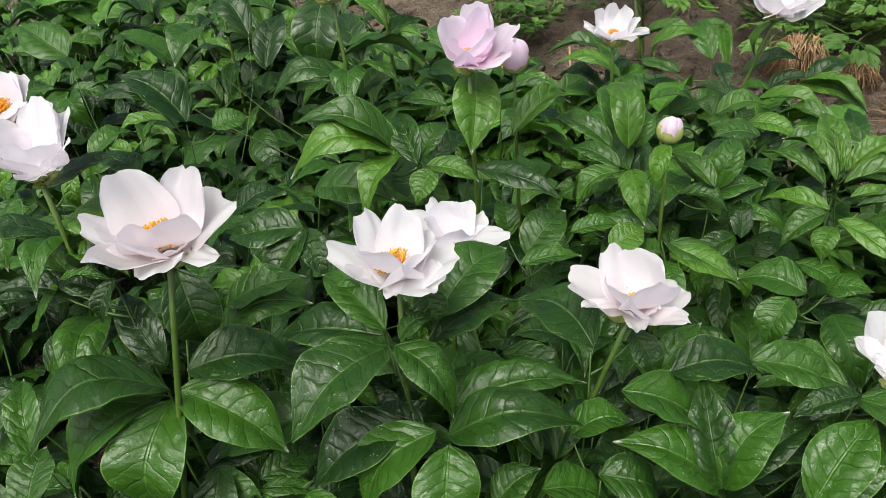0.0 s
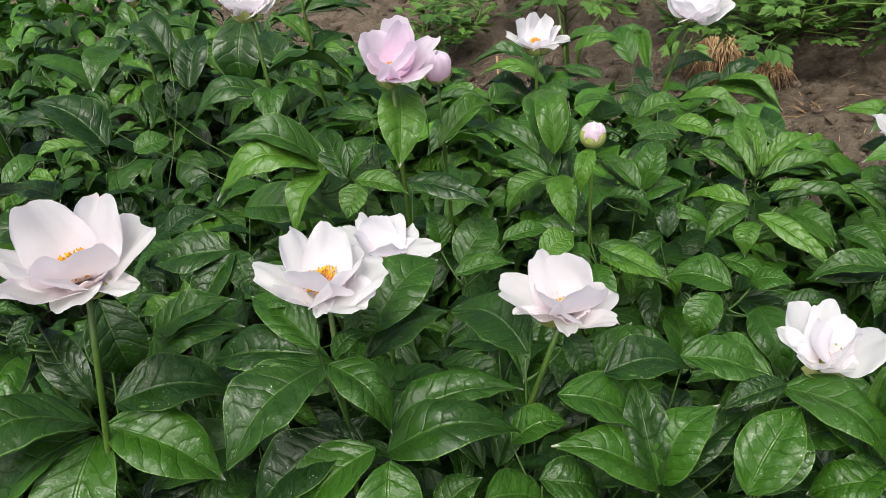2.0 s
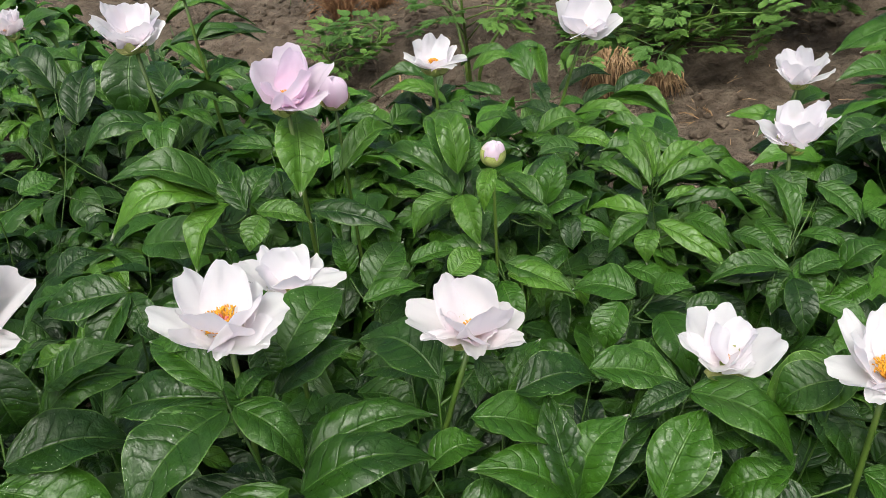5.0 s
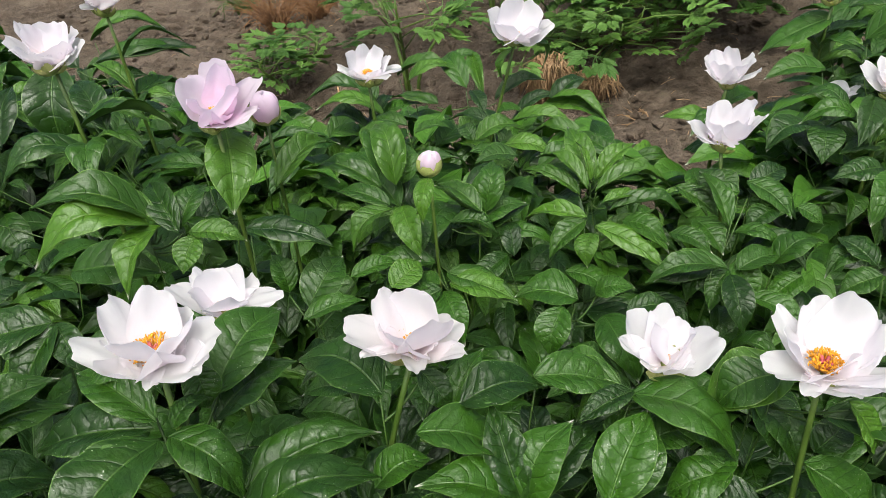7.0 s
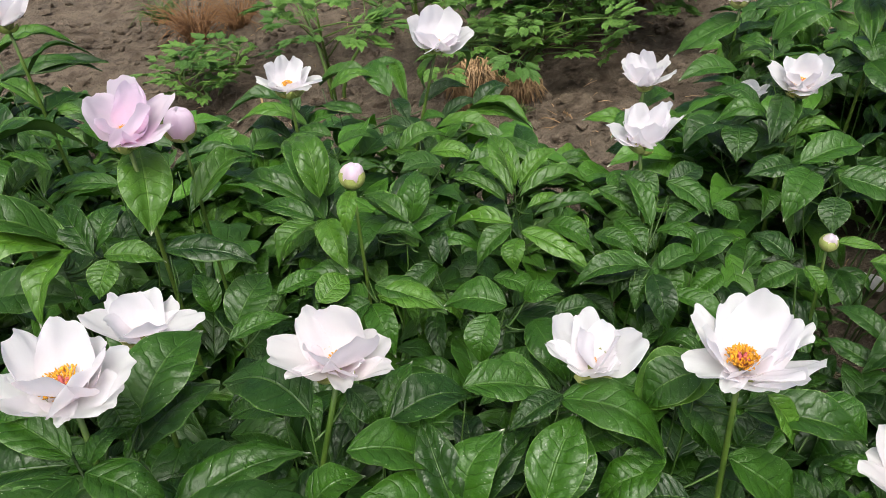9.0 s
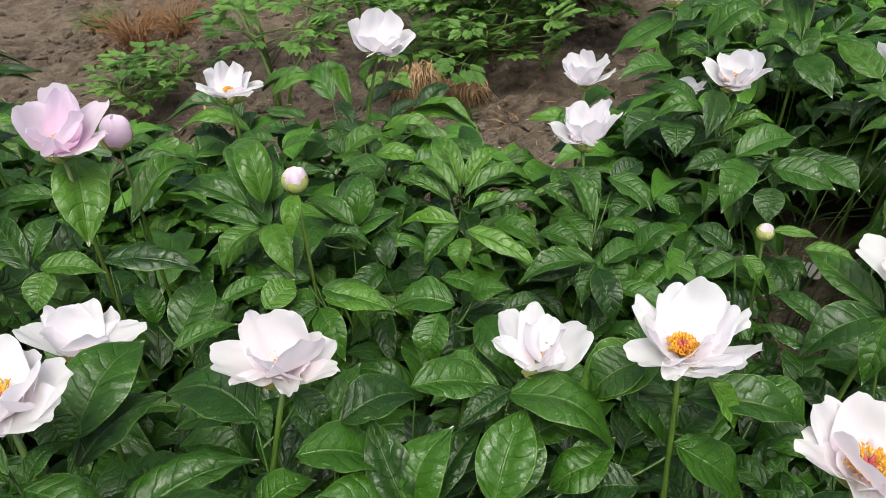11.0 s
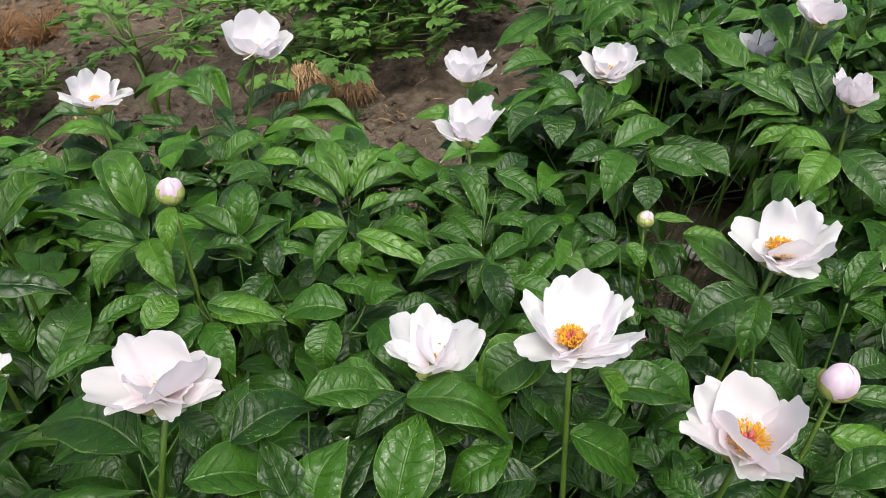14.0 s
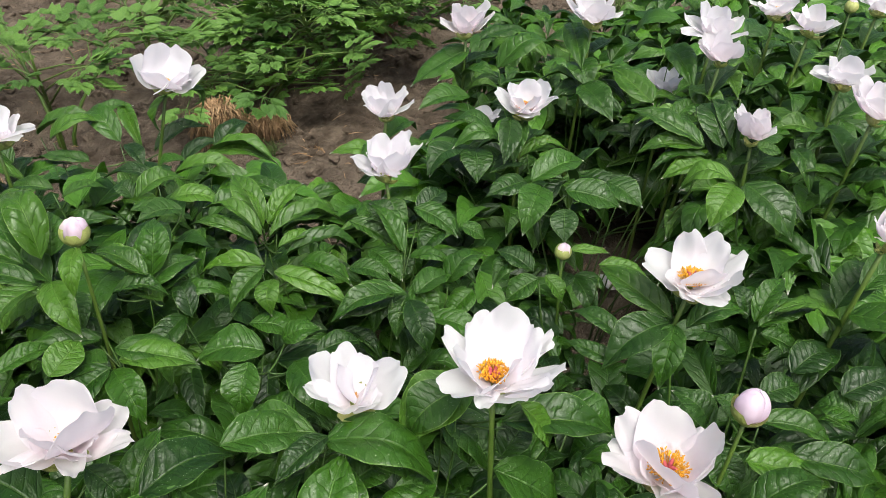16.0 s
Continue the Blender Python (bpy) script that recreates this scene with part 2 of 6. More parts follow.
# ---- leaf, petal and stamen shapes, each shared by many objects ----
def leaf_mesh(seed, wide, arch, fold, wave, rows=22, cols=8):
    """A leaflet from the origin to (0, 1, 0), arched upwards between, folded along its midrib."""
    rng = random.Random(seed)
    twist, side, phase = rng.uniform(-0.35, 0.35), rng.uniform(-0.07, 0.07), rng.uniform(0, 6)
    peak, sag, curl = rng.uniform(0.72, 0.9), rng.uniform(0.1, 1.2), rng.uniform(0.0, 0.6)

    def spot(u, v):
        s = (u - 0.5) * 2
        half = 0.5 * wide * (math.sin(math.pi * v ** peak) ** (0.7 + 0.55 * v ** 3) * (1.06 - 0.08 * v) + 0.012)
        z = arch * math.sin(math.pi * v) + fold * abs(s) * half * 0.9 + 0.02 * arch * v
        z += wave * abs(s) ** 2 * math.sin(v * 13 + phase + (1.5 if s > 0 else 0)) * (0.3 + 0.7 * math.sin(math.pi * v))
        z -= 0.012 * math.exp(-(s * 4) ** 2)
        z += 0.024 * noise.noise((s * half * 9 + seed, v * 8, seed)) * min(1.0, abs(s) * 2.5)
        z -= 0.3 * max(0.0, v - 0.6) ** 1.6 * sag
        z -= curl * abs(s) ** 3 * half * (0.4 + 0.6 * math.sin(math.pi * v))
        a = twist * (v - 0.3)
        x = s * half * math.cos(a) + side * math.sin(math.pi * v)
        return (x, v, z + s * half * math.sin(a))

    return sheet("leaf", rows, cols, spot)


LEAVES = [leaf_mesh(100 + i, w, a, f, r) for i, (w, a, f, r) in enumerate((
    (0.42, 0.14, 0.50, 0.014), (0.46, 0.20, 0.40, 0.018), (0.38, 0.10, 0.65, 0.012), (0.50, 0.16, 0.30, 0.022), (0.44, 0.25, 0.50, 0.016),
    (0.40, 0.08, 0.75, 0.014), (0.48, 0.12, 0.26, 0.024), (0.36, 0.18, 0.60, 0.014), (0.45, 0.28, 0.42, 0.020), (0.41, 0.04, 0.70, 0.017)))]


def lined(me, rows=22, cols=8):
    """The same leaflet with a paler underside, a coarser sheet just below the blade."""
    w = cols + 1
    co = [Vector(v.co) for v in me.vertices]
    pick = [(r, c) for r in range(0, rows + 1, 2) for c in range(0, cols + 1, 2)]
    low = [Vector((co[r * w + c].x * 0.97, co[r * w + c].y, co[r * w + c].z - 0.012)) for r, c in pick]
    n, k = cols // 2 + 1, len(co)
    faces = [tuple(q.vertices) for q in me.polygons]
    top = len(faces)
    faces += [(k + r * n + c, k + (r + 1) * n + c, k + (r + 1) * n + c + 1, k + r * n + c + 1) for r in range(rows // 2) for c in range(n - 1)]
    out = bpy.data.meshes.new("leaf")
    out.from_pydata(co + low, [], faces)
    lay = out.uv_layers.new(name="UVMap")
    spots = [(c / cols, r / rows) for r in range(rows + 1) for c in range(w)] + [(c / cols, r / rows) for r, c in pick]
    for loop in out.loops:
        lay.data[loop.index].uv = spots[loop.vertex_index]
    out.polygons.foreach_set("material_index", [int(i >= top) for i in range(len(faces))])
    out.materials.append(LEAF)
    out.materials.append(LEAF_BACK)
    out.shade_smooth()
    bpy.data.meshes.remove(me)
    return out


LEAVES = [lined(me) for me in LEAVES]


def far_leaf(seed, wide, arch, fold, wave):
    """The same leaflet with fewer corners: places, faces and the uv of each face's corners."""
    me = leaf_mesh(seed, wide, arch, fold, wave, 10, 4)
    co = np.array([v.co for v in me.vertices])
    faces = [tuple(p.vertices) for p in me.polygons]
    uv = [tuple(d.uv) for d in me.uv_layers[0].data]
    bpy.data.meshes.remove(me)
    return co, faces, uv


FAR_LEAVES = [far_leaf(150, 0.42, 0.16, 0.5, 0.014), far_leaf(151, 0.46, 0.22, 0.4, 0.018), far_leaf(152, 0.39, 0.1, 0.6, 0.012), far_leaf(153, 0.46, 0.28, 0.35, 0.02)]
LEAVES_YOUNG = [me.copy() for me in LEAVES]
for me in LEAVES_YOUNG:
    me.materials[0] = LEAF_YOUNG


def petal_mesh(seed, wide, start, end, cup, ruffle):
    """A petal from the origin along y. Its middle line leaves at the angle start and bends up to the angle end, like the side of a bowl."""
    rng = random.Random(seed)
    lean, phase, deep = rng.uniform(-0.1, 0.1), rng.uniform(0, 6.3), rng.uniform(0.0, 0.1)
    notch, steps = rng.uniform(-0.5, 0.5), 40
    line, y, z = [(0.0, 0.0, radians(start))], 0.0, 0.0
    for i in range(steps):
        t = min(1.0, (i + 0.5) / steps / 0.7)
        a = radians(start + (end - start) * t * t * (3 - 2 * t) - 14 * max(0.0, (i + 0.5) / steps - 0.8) / 0.2)
        y, z = y + math.cos(a) / steps, z + math.sin(a) / steps
        line.append((y, z, a))

    def spot(u, v):
        s = (u - 0.5) * 2
        reach = v * (0.54 + 0.46 * max(0.0, 1 - 0.99 * abs(s) ** 2.2) ** 0.5 - deep * math.exp(-((s - notch) * 5) ** 2) * v ** 3 + (0.035 * math.sin(4 * s + phase) + 0.022 * noise.noise((6 * s, seed, 1)) + 0.014 * noise.noise((17 * s, seed, 2))) * v ** 4)
        y, z, a = line[max(0, min(steps, round(reach * steps)))]
        k = reach * steps - round(reach * steps)
        y, z = y + k * math.cos(a) / steps, z + k * math.sin(a) / steps
        ease = min(1.0, v / 0.6)
        half = wide * (0.2 + 0.8 * ease * (2 - ease)) * (1 - 0.08 * v ** 5)
        lift = cup * (s * s) * half * (0.2 + 0.8 * v)
        wavy = ruffle * v ** 2.5 * (math.sin(4 * s + phase) + 0.5 * math.sin(9 * s + 2 * phase) + 0.5 * math.sin(8 * v + 3 * s)) + 0.05 * v * noise.noise((1.7 * s + seed, 2.1 * v, seed)) + 0.016 * v * noise.noise((5 * s + seed, 4 * v, seed))
        ny, nz = -math.sin(a), math.cos(a)
        return (s * half * (1 - 0.12 * cup * abs(s)) + lean * v, y + ny * (lift + wavy), z + nz * (lift + wavy))

    return sheet("petal", 18, 16, spot)


# petals of three habits: spread ones lie flat and droop at the rim, standing ones lean out, inner ones close over
def petal_pool(seed, shapes):
    return [petal_mesh(seed + i, *shape) for i, shape in enumerate(shapes)]


SPREAD_PETALS = petal_pool(200, ((0.53, 12, -8, 0.1, 0.035), (0.58, 8, -2, 0.14, 0.045), (0.5, 16, -14, 0.08, 0.035), (0.55, 6, 4, 0.18, 0.05)))
STAND_PETALS = petal_pool(250, ((0.53, -8, 22, 0.2, 0.036), (0.57, -4, 16, 0.26, 0.05), (0.5, -10, 28, 0.16, 0.04), (0.55, -6, 20, 0.3, 0.045), (0.52, -4, 12, 0.12, 0.055), (0.58, -12, 30, 0.22, 0.04)))
INNER_PETALS = petal_pool(300, ((0.49, -6, 40, 0.3, 0.04), (0.55, -2, 34, 0.24, 0.05), (0.48, -8, 46, 0.34, 0.04), (0.52, -4, 36, 0.28, 0.055)))
PETALS_BY = {}
for tone, mat in (("white", PETAL_WHITE), ("blush", PETAL_BLUSH), ("pink", PETAL_PINK)):
    PETALS_BY[tone] = [[me.copy() for me in pool] for pool in (SPREAD_PETALS, STAND_PETALS, INNER_PETALS)]
    for pool in PETALS_BY[tone]:
        for me in pool:
            me.materials.append(mat)

# a half-closed flower: rings of petals as (count, lowest rise, highest rise, length, width)
CUP = ((1, 8, 22, 0.6, 0.6), (6, 40, 56, 0.9, 0.7), (6, 58, 72, 0.84, 0.6))


def stamen_mesh(seed, count, spread):
    """A tuft of stamens, one unit high: thin filaments that end in long anthers."""
    rng = random.Random(seed)
    pieces = []
    for i in range(count):
        a, r = rng.uniform(0, 2 * math.pi), math.sqrt(rng.uniform(0.12, 1.0))
        h = rng.uniform(0.72, 1.0) * (1.05 - 0.3 * r * r)
        foot = Vector((0.35 * r * math.cos(a), 0.35 * r * math.sin(a), 0))
        top = Vector((spread * r * math.cos(a), spread * r * math.sin(a), h)) + Vector((rng.uniform(-0.08, 0.08), rng.uniform(-0.08, 0.08), 0))
        d = (top - foot).normalized()
        d = (d + Vector((rng.uniform(-0.7, 0.7), rng.uniform(-0.7, 0.7), rng.uniform(-0.1, 0.3)))).normalized()
        pieces.append(tube_data([foot, foot.lerp(top, 0.6) + Vector((0, 0, 0.04)), top], (0.018, 0.016, 0.016), 3))
        pieces.append(tube_data([top - d * 0.1, top - d * 0.05, top + d * 0.06, top + d * 0.11], (0.02, 0.042, 0.04, 0.016), 5))
    return joined("stamens", pieces, ANTHER)


STAMENS = [stamen_mesh(400 + i, 190, 0.9 + 0.1 * i) for i in range(3)]


def pistil_mesh():
    pieces = []
    for i in range(4):
        a = 1.57 * i + 0.4
        c = Vector((math.cos(a), math.sin(a), 0))
        pts = [c * 0.1, c * 0.2 + Vector((0, 0, 0.25)), c * 0.18 + Vector((0, 0, 0.5)), c * 0.26 + Vector((0, 0, 0.72)), c * 0.46 + Vector((0, 0, 0.74))]
        pieces.append(tube_data(pts, (0.12, 0.19, 0.14, 0.1, 0.05), 7))
    return joined("pistil", pieces, PISTIL)


PISTIL_MESH = pistil_mesh()


def sepal_mesh(seed):
    rng = random.Random(seed)
    w = rng.uniform(0.55, 0.75)
    return sheet("sepal", 6, 6, lambda u, v: ((u - 0.5) * w * (math.sin(math.pi * min(0.97, 0.12 + 0.86 * v)) ** 0.6), 0.75 * v + 0.1 * math.sin(3 * v), 0.55 * v * v - 0.06 + 0.9 * (u - 0.5) ** 2))


SEPALS = [sepal_mesh(i) for i in range(2)]
for me in SEPALS:
    me.materials.append(SEPAL)


def basis(at, y, z):
    """A pose at a point whose y axis runs along y and whose z axis leans to z."""
    y = Vector(y).normalized()
    x = y.cross(Vector(z))
    if x.length < 1e-4:
        x = y.cross(Vector((0.3, 0.9, 0.2)))
    x.normalize()
    z = x.cross(y)
    m = Matrix((x, y, z)).transposed().to_4x4()
    m.translation = Vector(at)
    return m


def scaled(m, x, y, z):
    return m @ Matrix.Diagonal((x, y, z, 1))


# ---- ground ----
def ground_z(x, y):
    ridge = 0.05 * math.exp(-((y - 3.1 + 0.25 * x) / 0.5) ** 2)
    return 0.014 * noise.noise((x * 1.3, y * 1.3, 0)) + 0.035 * noise.noise((x * 3.1, y * 3.1, 4)) + ridge


def soil_z(x, y):
    """The height of the soil with its crumbs."""
    return ground_z(x, y) + 0.016 * noise.noise((x * 9, y * 9, 9)) + 0.03 * abs(noise.noise((x * 17, y * 17, 2))) + 0.018 * abs(noise.noise((x * 31, y * 31, 5)))


def build_ground():
    def axis(lo, hi, step):
        fine = [lo + step * i for i in range(int((hi - lo) / step) + 1)]
        out, d = [], step
        while d < 400:
            d *= 1.5
            out.append(d)
        return [fine[0] - d for d in reversed(out)] + fine + [fine[-1] + d for d in out]

    xs, ys = axis(-2.6, 4.6, 0.022), axis(-0.6, 5.4, 0.022)
    verts, faces = [], []
    for y in ys:
        for x in xs:
            z = soil_z(x, y) if -3 < x < 5 and 0.8 < y < 6 else ground_z(x, y)
            verts.append((x, y, z))
    w = len(xs)
    for r in range(len(ys) - 1):
        for c in range(w - 1):
            faces.append((r * w + c, r * w + c + 1, (r + 1) * w + c + 1, (r + 1) * w + c))
    me = bpy.data.meshes.new("ground")
    me.from_pydata(verts, [], faces)
    me.materials.append(SOIL)
    me.shade_smooth()
    tagged(new("ground", me), "dry grey-brown crumbly garden soil", "soil", kind="structure")


build_ground()


# ---- peony flowers ----
def stem_part(owner, foot, top, radius, sag=(0, 0), label=""):
    lean = Vector((sag[0], sag[1], 0))
    pts = [Vector(foot).lerp(Vector(top), i / 8) + lean * math.sin(math.pi * i / 8) * 0.5 for i in range(9)]
    n = len(pts) - 1
    return part("stem", tube("stem", pts, [radius * (1.25 - 0.45 * i / n) for i in range(n + 1)]), STEM, owner, label=label)


def flower(at, size, axis, seed, tone="white", turn=0.0, label="", petals=(), foot=None, leaves=0, tuft=1.0):
    """A single peony on its stem. at: where the petals meet; axis: the way it faces.
    petals: in place of the plain cup, each petal's turn (0 west, 90 south), its rise in degrees, its length and width."""
    rng = random.Random(seed)
    at, axis = Vector(at), Vector(axis).normalized()
    foot = foot or (at.x + rng.uniform(-0.04, 0.04) - axis.x * 0.08, at.y + rng.uniform(0.0, 0.08) - axis.y * 0.08)
    foot = Vector((foot[0], foot[1], ground_z(*foot) - 0.02))
    f = thing("peony_flower", foot, label, "peony flower", "peony flowers in the bed")
    stem = stem_part(f, foot, at - axis * 0.012, 0.0036, (-axis.x * 0.05, -axis.y * 0.05))
    m0 = basis(at, axis.cross(Vector((0.2, 1, 0.1))).normalized(), axis)
    spread, stand, inner = PETALS_BY[tone]
    length = size * 0.56
    petals = list(petals)
    for ring, (count, low, high, long, wide) in () if petals else enumerate(CUP):
        for i in range(count):
            petals.append((turn + 360 / count * (i + 0.5 * ring) + rng.uniform(-16, 16), rng.uniform(low, high), long * rng.uniform(0.88, 1.1), wide * rng.uniform(0.85, 1.1)))
    # short petals round the base close the cup
    petals += [(turn + 90 * i + 40, 38, 0.46, 0.85) for i in range(4)]
    for i, (a, rise, long, wide) in enumerate(petals):
        s = length * 1.06 * long
        pool, rest = (spread, 0) if rise < 24 else (stand, 8) if rise < 62 else (inner, 20)
        m = m0 @ pose(0, 0, 0.04 * size * (rise > 45), 0, 0, a) @ pose(0, 0.03 * size, 0, rise - rest, rng.uniform(-13, 13), 0)
        part("petal", pool[(seed + i) % len(pool)], None, f, scaled(m, s * wide * 1.12, s, s))
    part("stamen_tuft", STAMENS[seed % 3], None, f, scaled(m0 @ pose(0, 0, 0.06 * size), *[size * 0.15 * tuft] * 3), "orange-yellow stamens", "stuff")
    part("pistil", PISTIL_MESH, None, f, scaled(m0 @ pose(0, 0, 0.06 * size), *[size * 0.16 * tuft] * 3), "dark red pistil")
    for i in range(leaves):
        # the topmost leaves stand on the flower's own stem
        hub = foot.lerp(at, rng.uniform(0.72, 0.84)) if i else foot.lerp(at, 0.88)
        a, e, n = radians(turn + 137 * i), radians(rng.uniform(-12, 24)), rng.uniform(0.09, 0.125)
        d = Vector((math.cos(a) * math.cos(e), math.sin(a) * math.cos(e), math.sin(e)))
        part("leaf", (LEAVES, LEAVES_YOUNG)[i % 2][rng.randrange(10)], None, stem, scaled(basis(hub, d, (0, 0, 1)) @ pose(0, 0, 0, 0, rng.uniform(-20, 20), 0), n * rng.uniform(0.85, 1.05), n, n * 1.2))
    for i in range(4):
        m = m0 @ pose(0, 0, -0.012, 0, 0, turn + 90 * i + rng.uniform(-20, 20)) @ pose(0, 0, 0, rng.uniform(-25, 15))
        part("sepal", SEPALS[i % 2], None, f, scaled(m, *[size * rng.uniform(0.2, 0.28)] * 3))
    return f


def bud(at, size, axis, seed, tone="pink", label="", cover=100):
    """A round peony bud on its stem, wrapped in petals and sepals."""
    rng = random.Random(seed)
    at, axis = Vector(at), Vector(axis).normalized()
    xy = (at.x + rng.uniform(-0.03, 0.03), at.y + rng.uniform(0, 0.05))
    foot = Vector((*xy, ground_z(*xy) - 0.02))
    f = thing("peony_bud", foot, label, "flower bud", "peony buds in the bed")
    stem_part(f, foot, at, 0.0028)
    m0 = basis(at, axis.cross(Vector((0.2, 1, 0.1))).normalized(), axis)
    mat = {"pink": PETAL_PINK, "blush": PETAL_BLUSH, "bud": BUD_PETAL, "opening": BUD_PETAL}[tone]
    for i in range(6):
        # overlapping shells that close over the top, each turned a little further and a little crumpled
        r, t0 = 0.51 - 0.026 * i, rng.uniform(-4, 4)

        def spot(u, v, r=r, i=i):
            th = radians(8 + (164 + 1.5 * i) * v ** 0.9)
            w = (u - 0.5) * (1.9 + 0.1 * i) * (0.55 + 0.45 * math.sin(math.pi * v))
            k = r * (1 + 0.05 * math.cos(w * 2.2) + 0.08 * noise.noise((2.4 * u + seed, 2.6 * v, i)) + 0.05 * max(0.0, v - 0.8) * math.sin(9 * u + i))
            return (k * math.sin(th) * math.sin(w), k * math.sin(th) * math.cos(w), 0.56 - 0.58 * math.cos(th) * (1 + 0.08 * noise.noise((w, v, seed + i))))

        m = m0 @ pose(0, 0, 0, t0, t0 * 0.6, 137 * i)
        part("petal", sheet("petal", 12, 12, spot), mat, f, scaled(m, size, size, size * 1.08))
    if tone == "opening":
        # the topmost petals have come loose and lean over to one side
        for i in range(3):
            loose = m0 @ pose(0.06 * size * (i - 1), -0.2 * size, 0.4 * size, 14 * i - 10, 0, 120 * i + 40)
            part("petal", sheet("petal", 10, 10, lambda u, v, i=i: spot(u, v, 0.42 + 0.05 * i, i)), mat, f, scaled(loose, size * 0.66, size * 0.74, size * 0.72))
    for i in range(5):
        # sepals hug the lower part of the bud

        def hull(u, v, i=i):
            th = radians(4 + cover * (0.8 + 0.1 * i) * v)
            w = (u - 0.5) * 2.2 * math.cos(v * 1.25)
            k = 0.57 + 0.012 * i + 0.03 * noise.noise((2 * u, 2 * v, seed))
            return (k * math.sin(th) * math.sin(w), k * math.sin(th) * math.cos(w), 0.55 - 0.62 * math.cos(th))

        part("sepal", sheet("sepal", 8, 8, hull), SEPAL, f, scaled(m0 @ pose(0, 0, 0, 0, 0, 72 * i + 70), size, size, size))
    return f


# ---- peony plants ----
# bare holes between the clumps: x, y, radius
HOLES = [
    (1.32, 0.88, 0.12), (1.2, 0.8, 0.1), (1.07, 0.7, 0.09), (0.97, 0.63, 0.07), (0.72, 1.02, 0.06),
    (0.88, 1.33, 0.1), (1.24, 1.45, 0.13), (1.44, 1.73, 0.15), (1.62, 1.98, 0.16),
]


def bare(x, y, reach=0.0):
    return any((x - a) ** 2 + (y - b) ** 2 < (r + reach) ** 2 for a, b, r in HOLES)


class Plant:
    """A leafy peony clump: stalks from its foot to the whorls, each whorl with its leaflets."""

    def __init__(self, x, y, label="leafy green peony clump with glossy pointed leaflets", name="peony_plant"):
        self.at = Vector((x, y, ground_z(x, y)))
        self.ob = thing(name, self.at, label, "peony plant", "peony plants in the bed")
        self.nodes, self.last = [], (self.ob, self.at)

    def stalk(self, hub, radius=0.0019):
        """A stalk from the clump's foot, or a short side stalk from one that stands close by."""
        hub = Vector(hub) - Vector((0, 0, 0.006))
        near = [n for n in self.nodes if (n - hub).xy.length < 0.085 and hub.z > n.z - 0.05]
        if near:
            fork = min(near, key=lambda n: (n - hub).length)
            start = fork - Vector((0, 0, min(0.06, 0.012 + 0.35 * (fork - hub).length)))
            bow = start.lerp(hub, 0.5) - Vector((0, 0, 0.012))
            pts = [start.lerp(bow, t).lerp(bow.lerp(hub, t), t) for t in (0, 0.25, 0.5, 0.75, 1)]
        else:
            self.nodes.append(hub)
            foot = self.at + Vector(((hub.x - self.at.x) * 0.25, (hub.y - self.at.y) * 0.25, -0.02))
            pts = bend(foot, hub, (0, 0), 6)
        self.last = part("stalk", tube("stalk", pts, [radius * (1.3 - 0.08 * i) for i in range(len(pts))], 6), STALK, self.ob), hub

    def leaf(self, base, tip, width, shape=0, roll=0.0, young=False, arch=1.0):
        """A leaflet from base to tip; roll turns it about its length."""
        base, tip = Vector(base), Vector(tip)
        n = (tip - base).length
        m = basis(base, tip - base, (0, 0, 1)) @ pose(0, 0, 0, 0, roll, 0)
        pool = LEAVES_YOUNG if young else LEAVES
        shape %= len(pool)
        k = width / (n * (0.42, 0.46, 0.38, 0.5, 0.44, 0.4, 0.48, 0.36, 0.45, 0.41)[shape])
        held = self.last[0] if (base - self.last[1]).length < 0.05 else self.ob
        part("leaf", pool[shape], None, held, scaled(m, n * k, n, n * arch))

    def whorl(self, hub, rng, heading, count, size, droop, young=False, stalked=True):
        """A compound leaf: leaflets that spread from one hub."""
        hub = Vector(hub)
        if stalked:
            self.stalk(hub, 0.0017)
        for i in range(count):
            a = heading + radians((i - (count - 1) / 2) * rng.uniform(38, 62) + rng.uniform(-14, 14))
            n = size * rng.uniform(0.75, 1.15) * (1.0 if abs(i - (count - 1) / 2) < 1 else 0.88)
            e = radians(droop + rng.uniform(-24, 24))
            d = Vector((math.cos(a) * math.cos(e), math.sin(a) * math.cos(e), math.sin(e)))
            self.leaf(hub + d * 0.012, hub + d * n, n * rng.uniform(0.31, 0.44), rng.randrange(10), rng.uniform(-30, 30), young, rng.uniform(1.0, 1.6))

    def fill(self, seed, radius, top, whorls, low=0.35, size=0.1, young=0.12):
        rng = random.Random(seed)
        for i in range(whorls):
            r, a = radius * math.sqrt(rng.random()), rng.uniform(0, 2 * math.pi)
            x, y = self.at.x + r * math.cos(a), self.at.y + r * math.sin(a)
            if bare(x, y, 0.03):
                continue
            z = self.at.z + top * (1 - 0.4 * (r / radius) ** 2) * rng.uniform(low, 1.0)
            head = a + rng.uniform(-0.9, 0.9)
            self.whorl((x, y, z), rng, head, rng.choice((3, 3, 4, 5)), size * rng.uniform(0.8, 1.2), rng.uniform(-38, 6), rng.random() < young, i % 3 == 0)

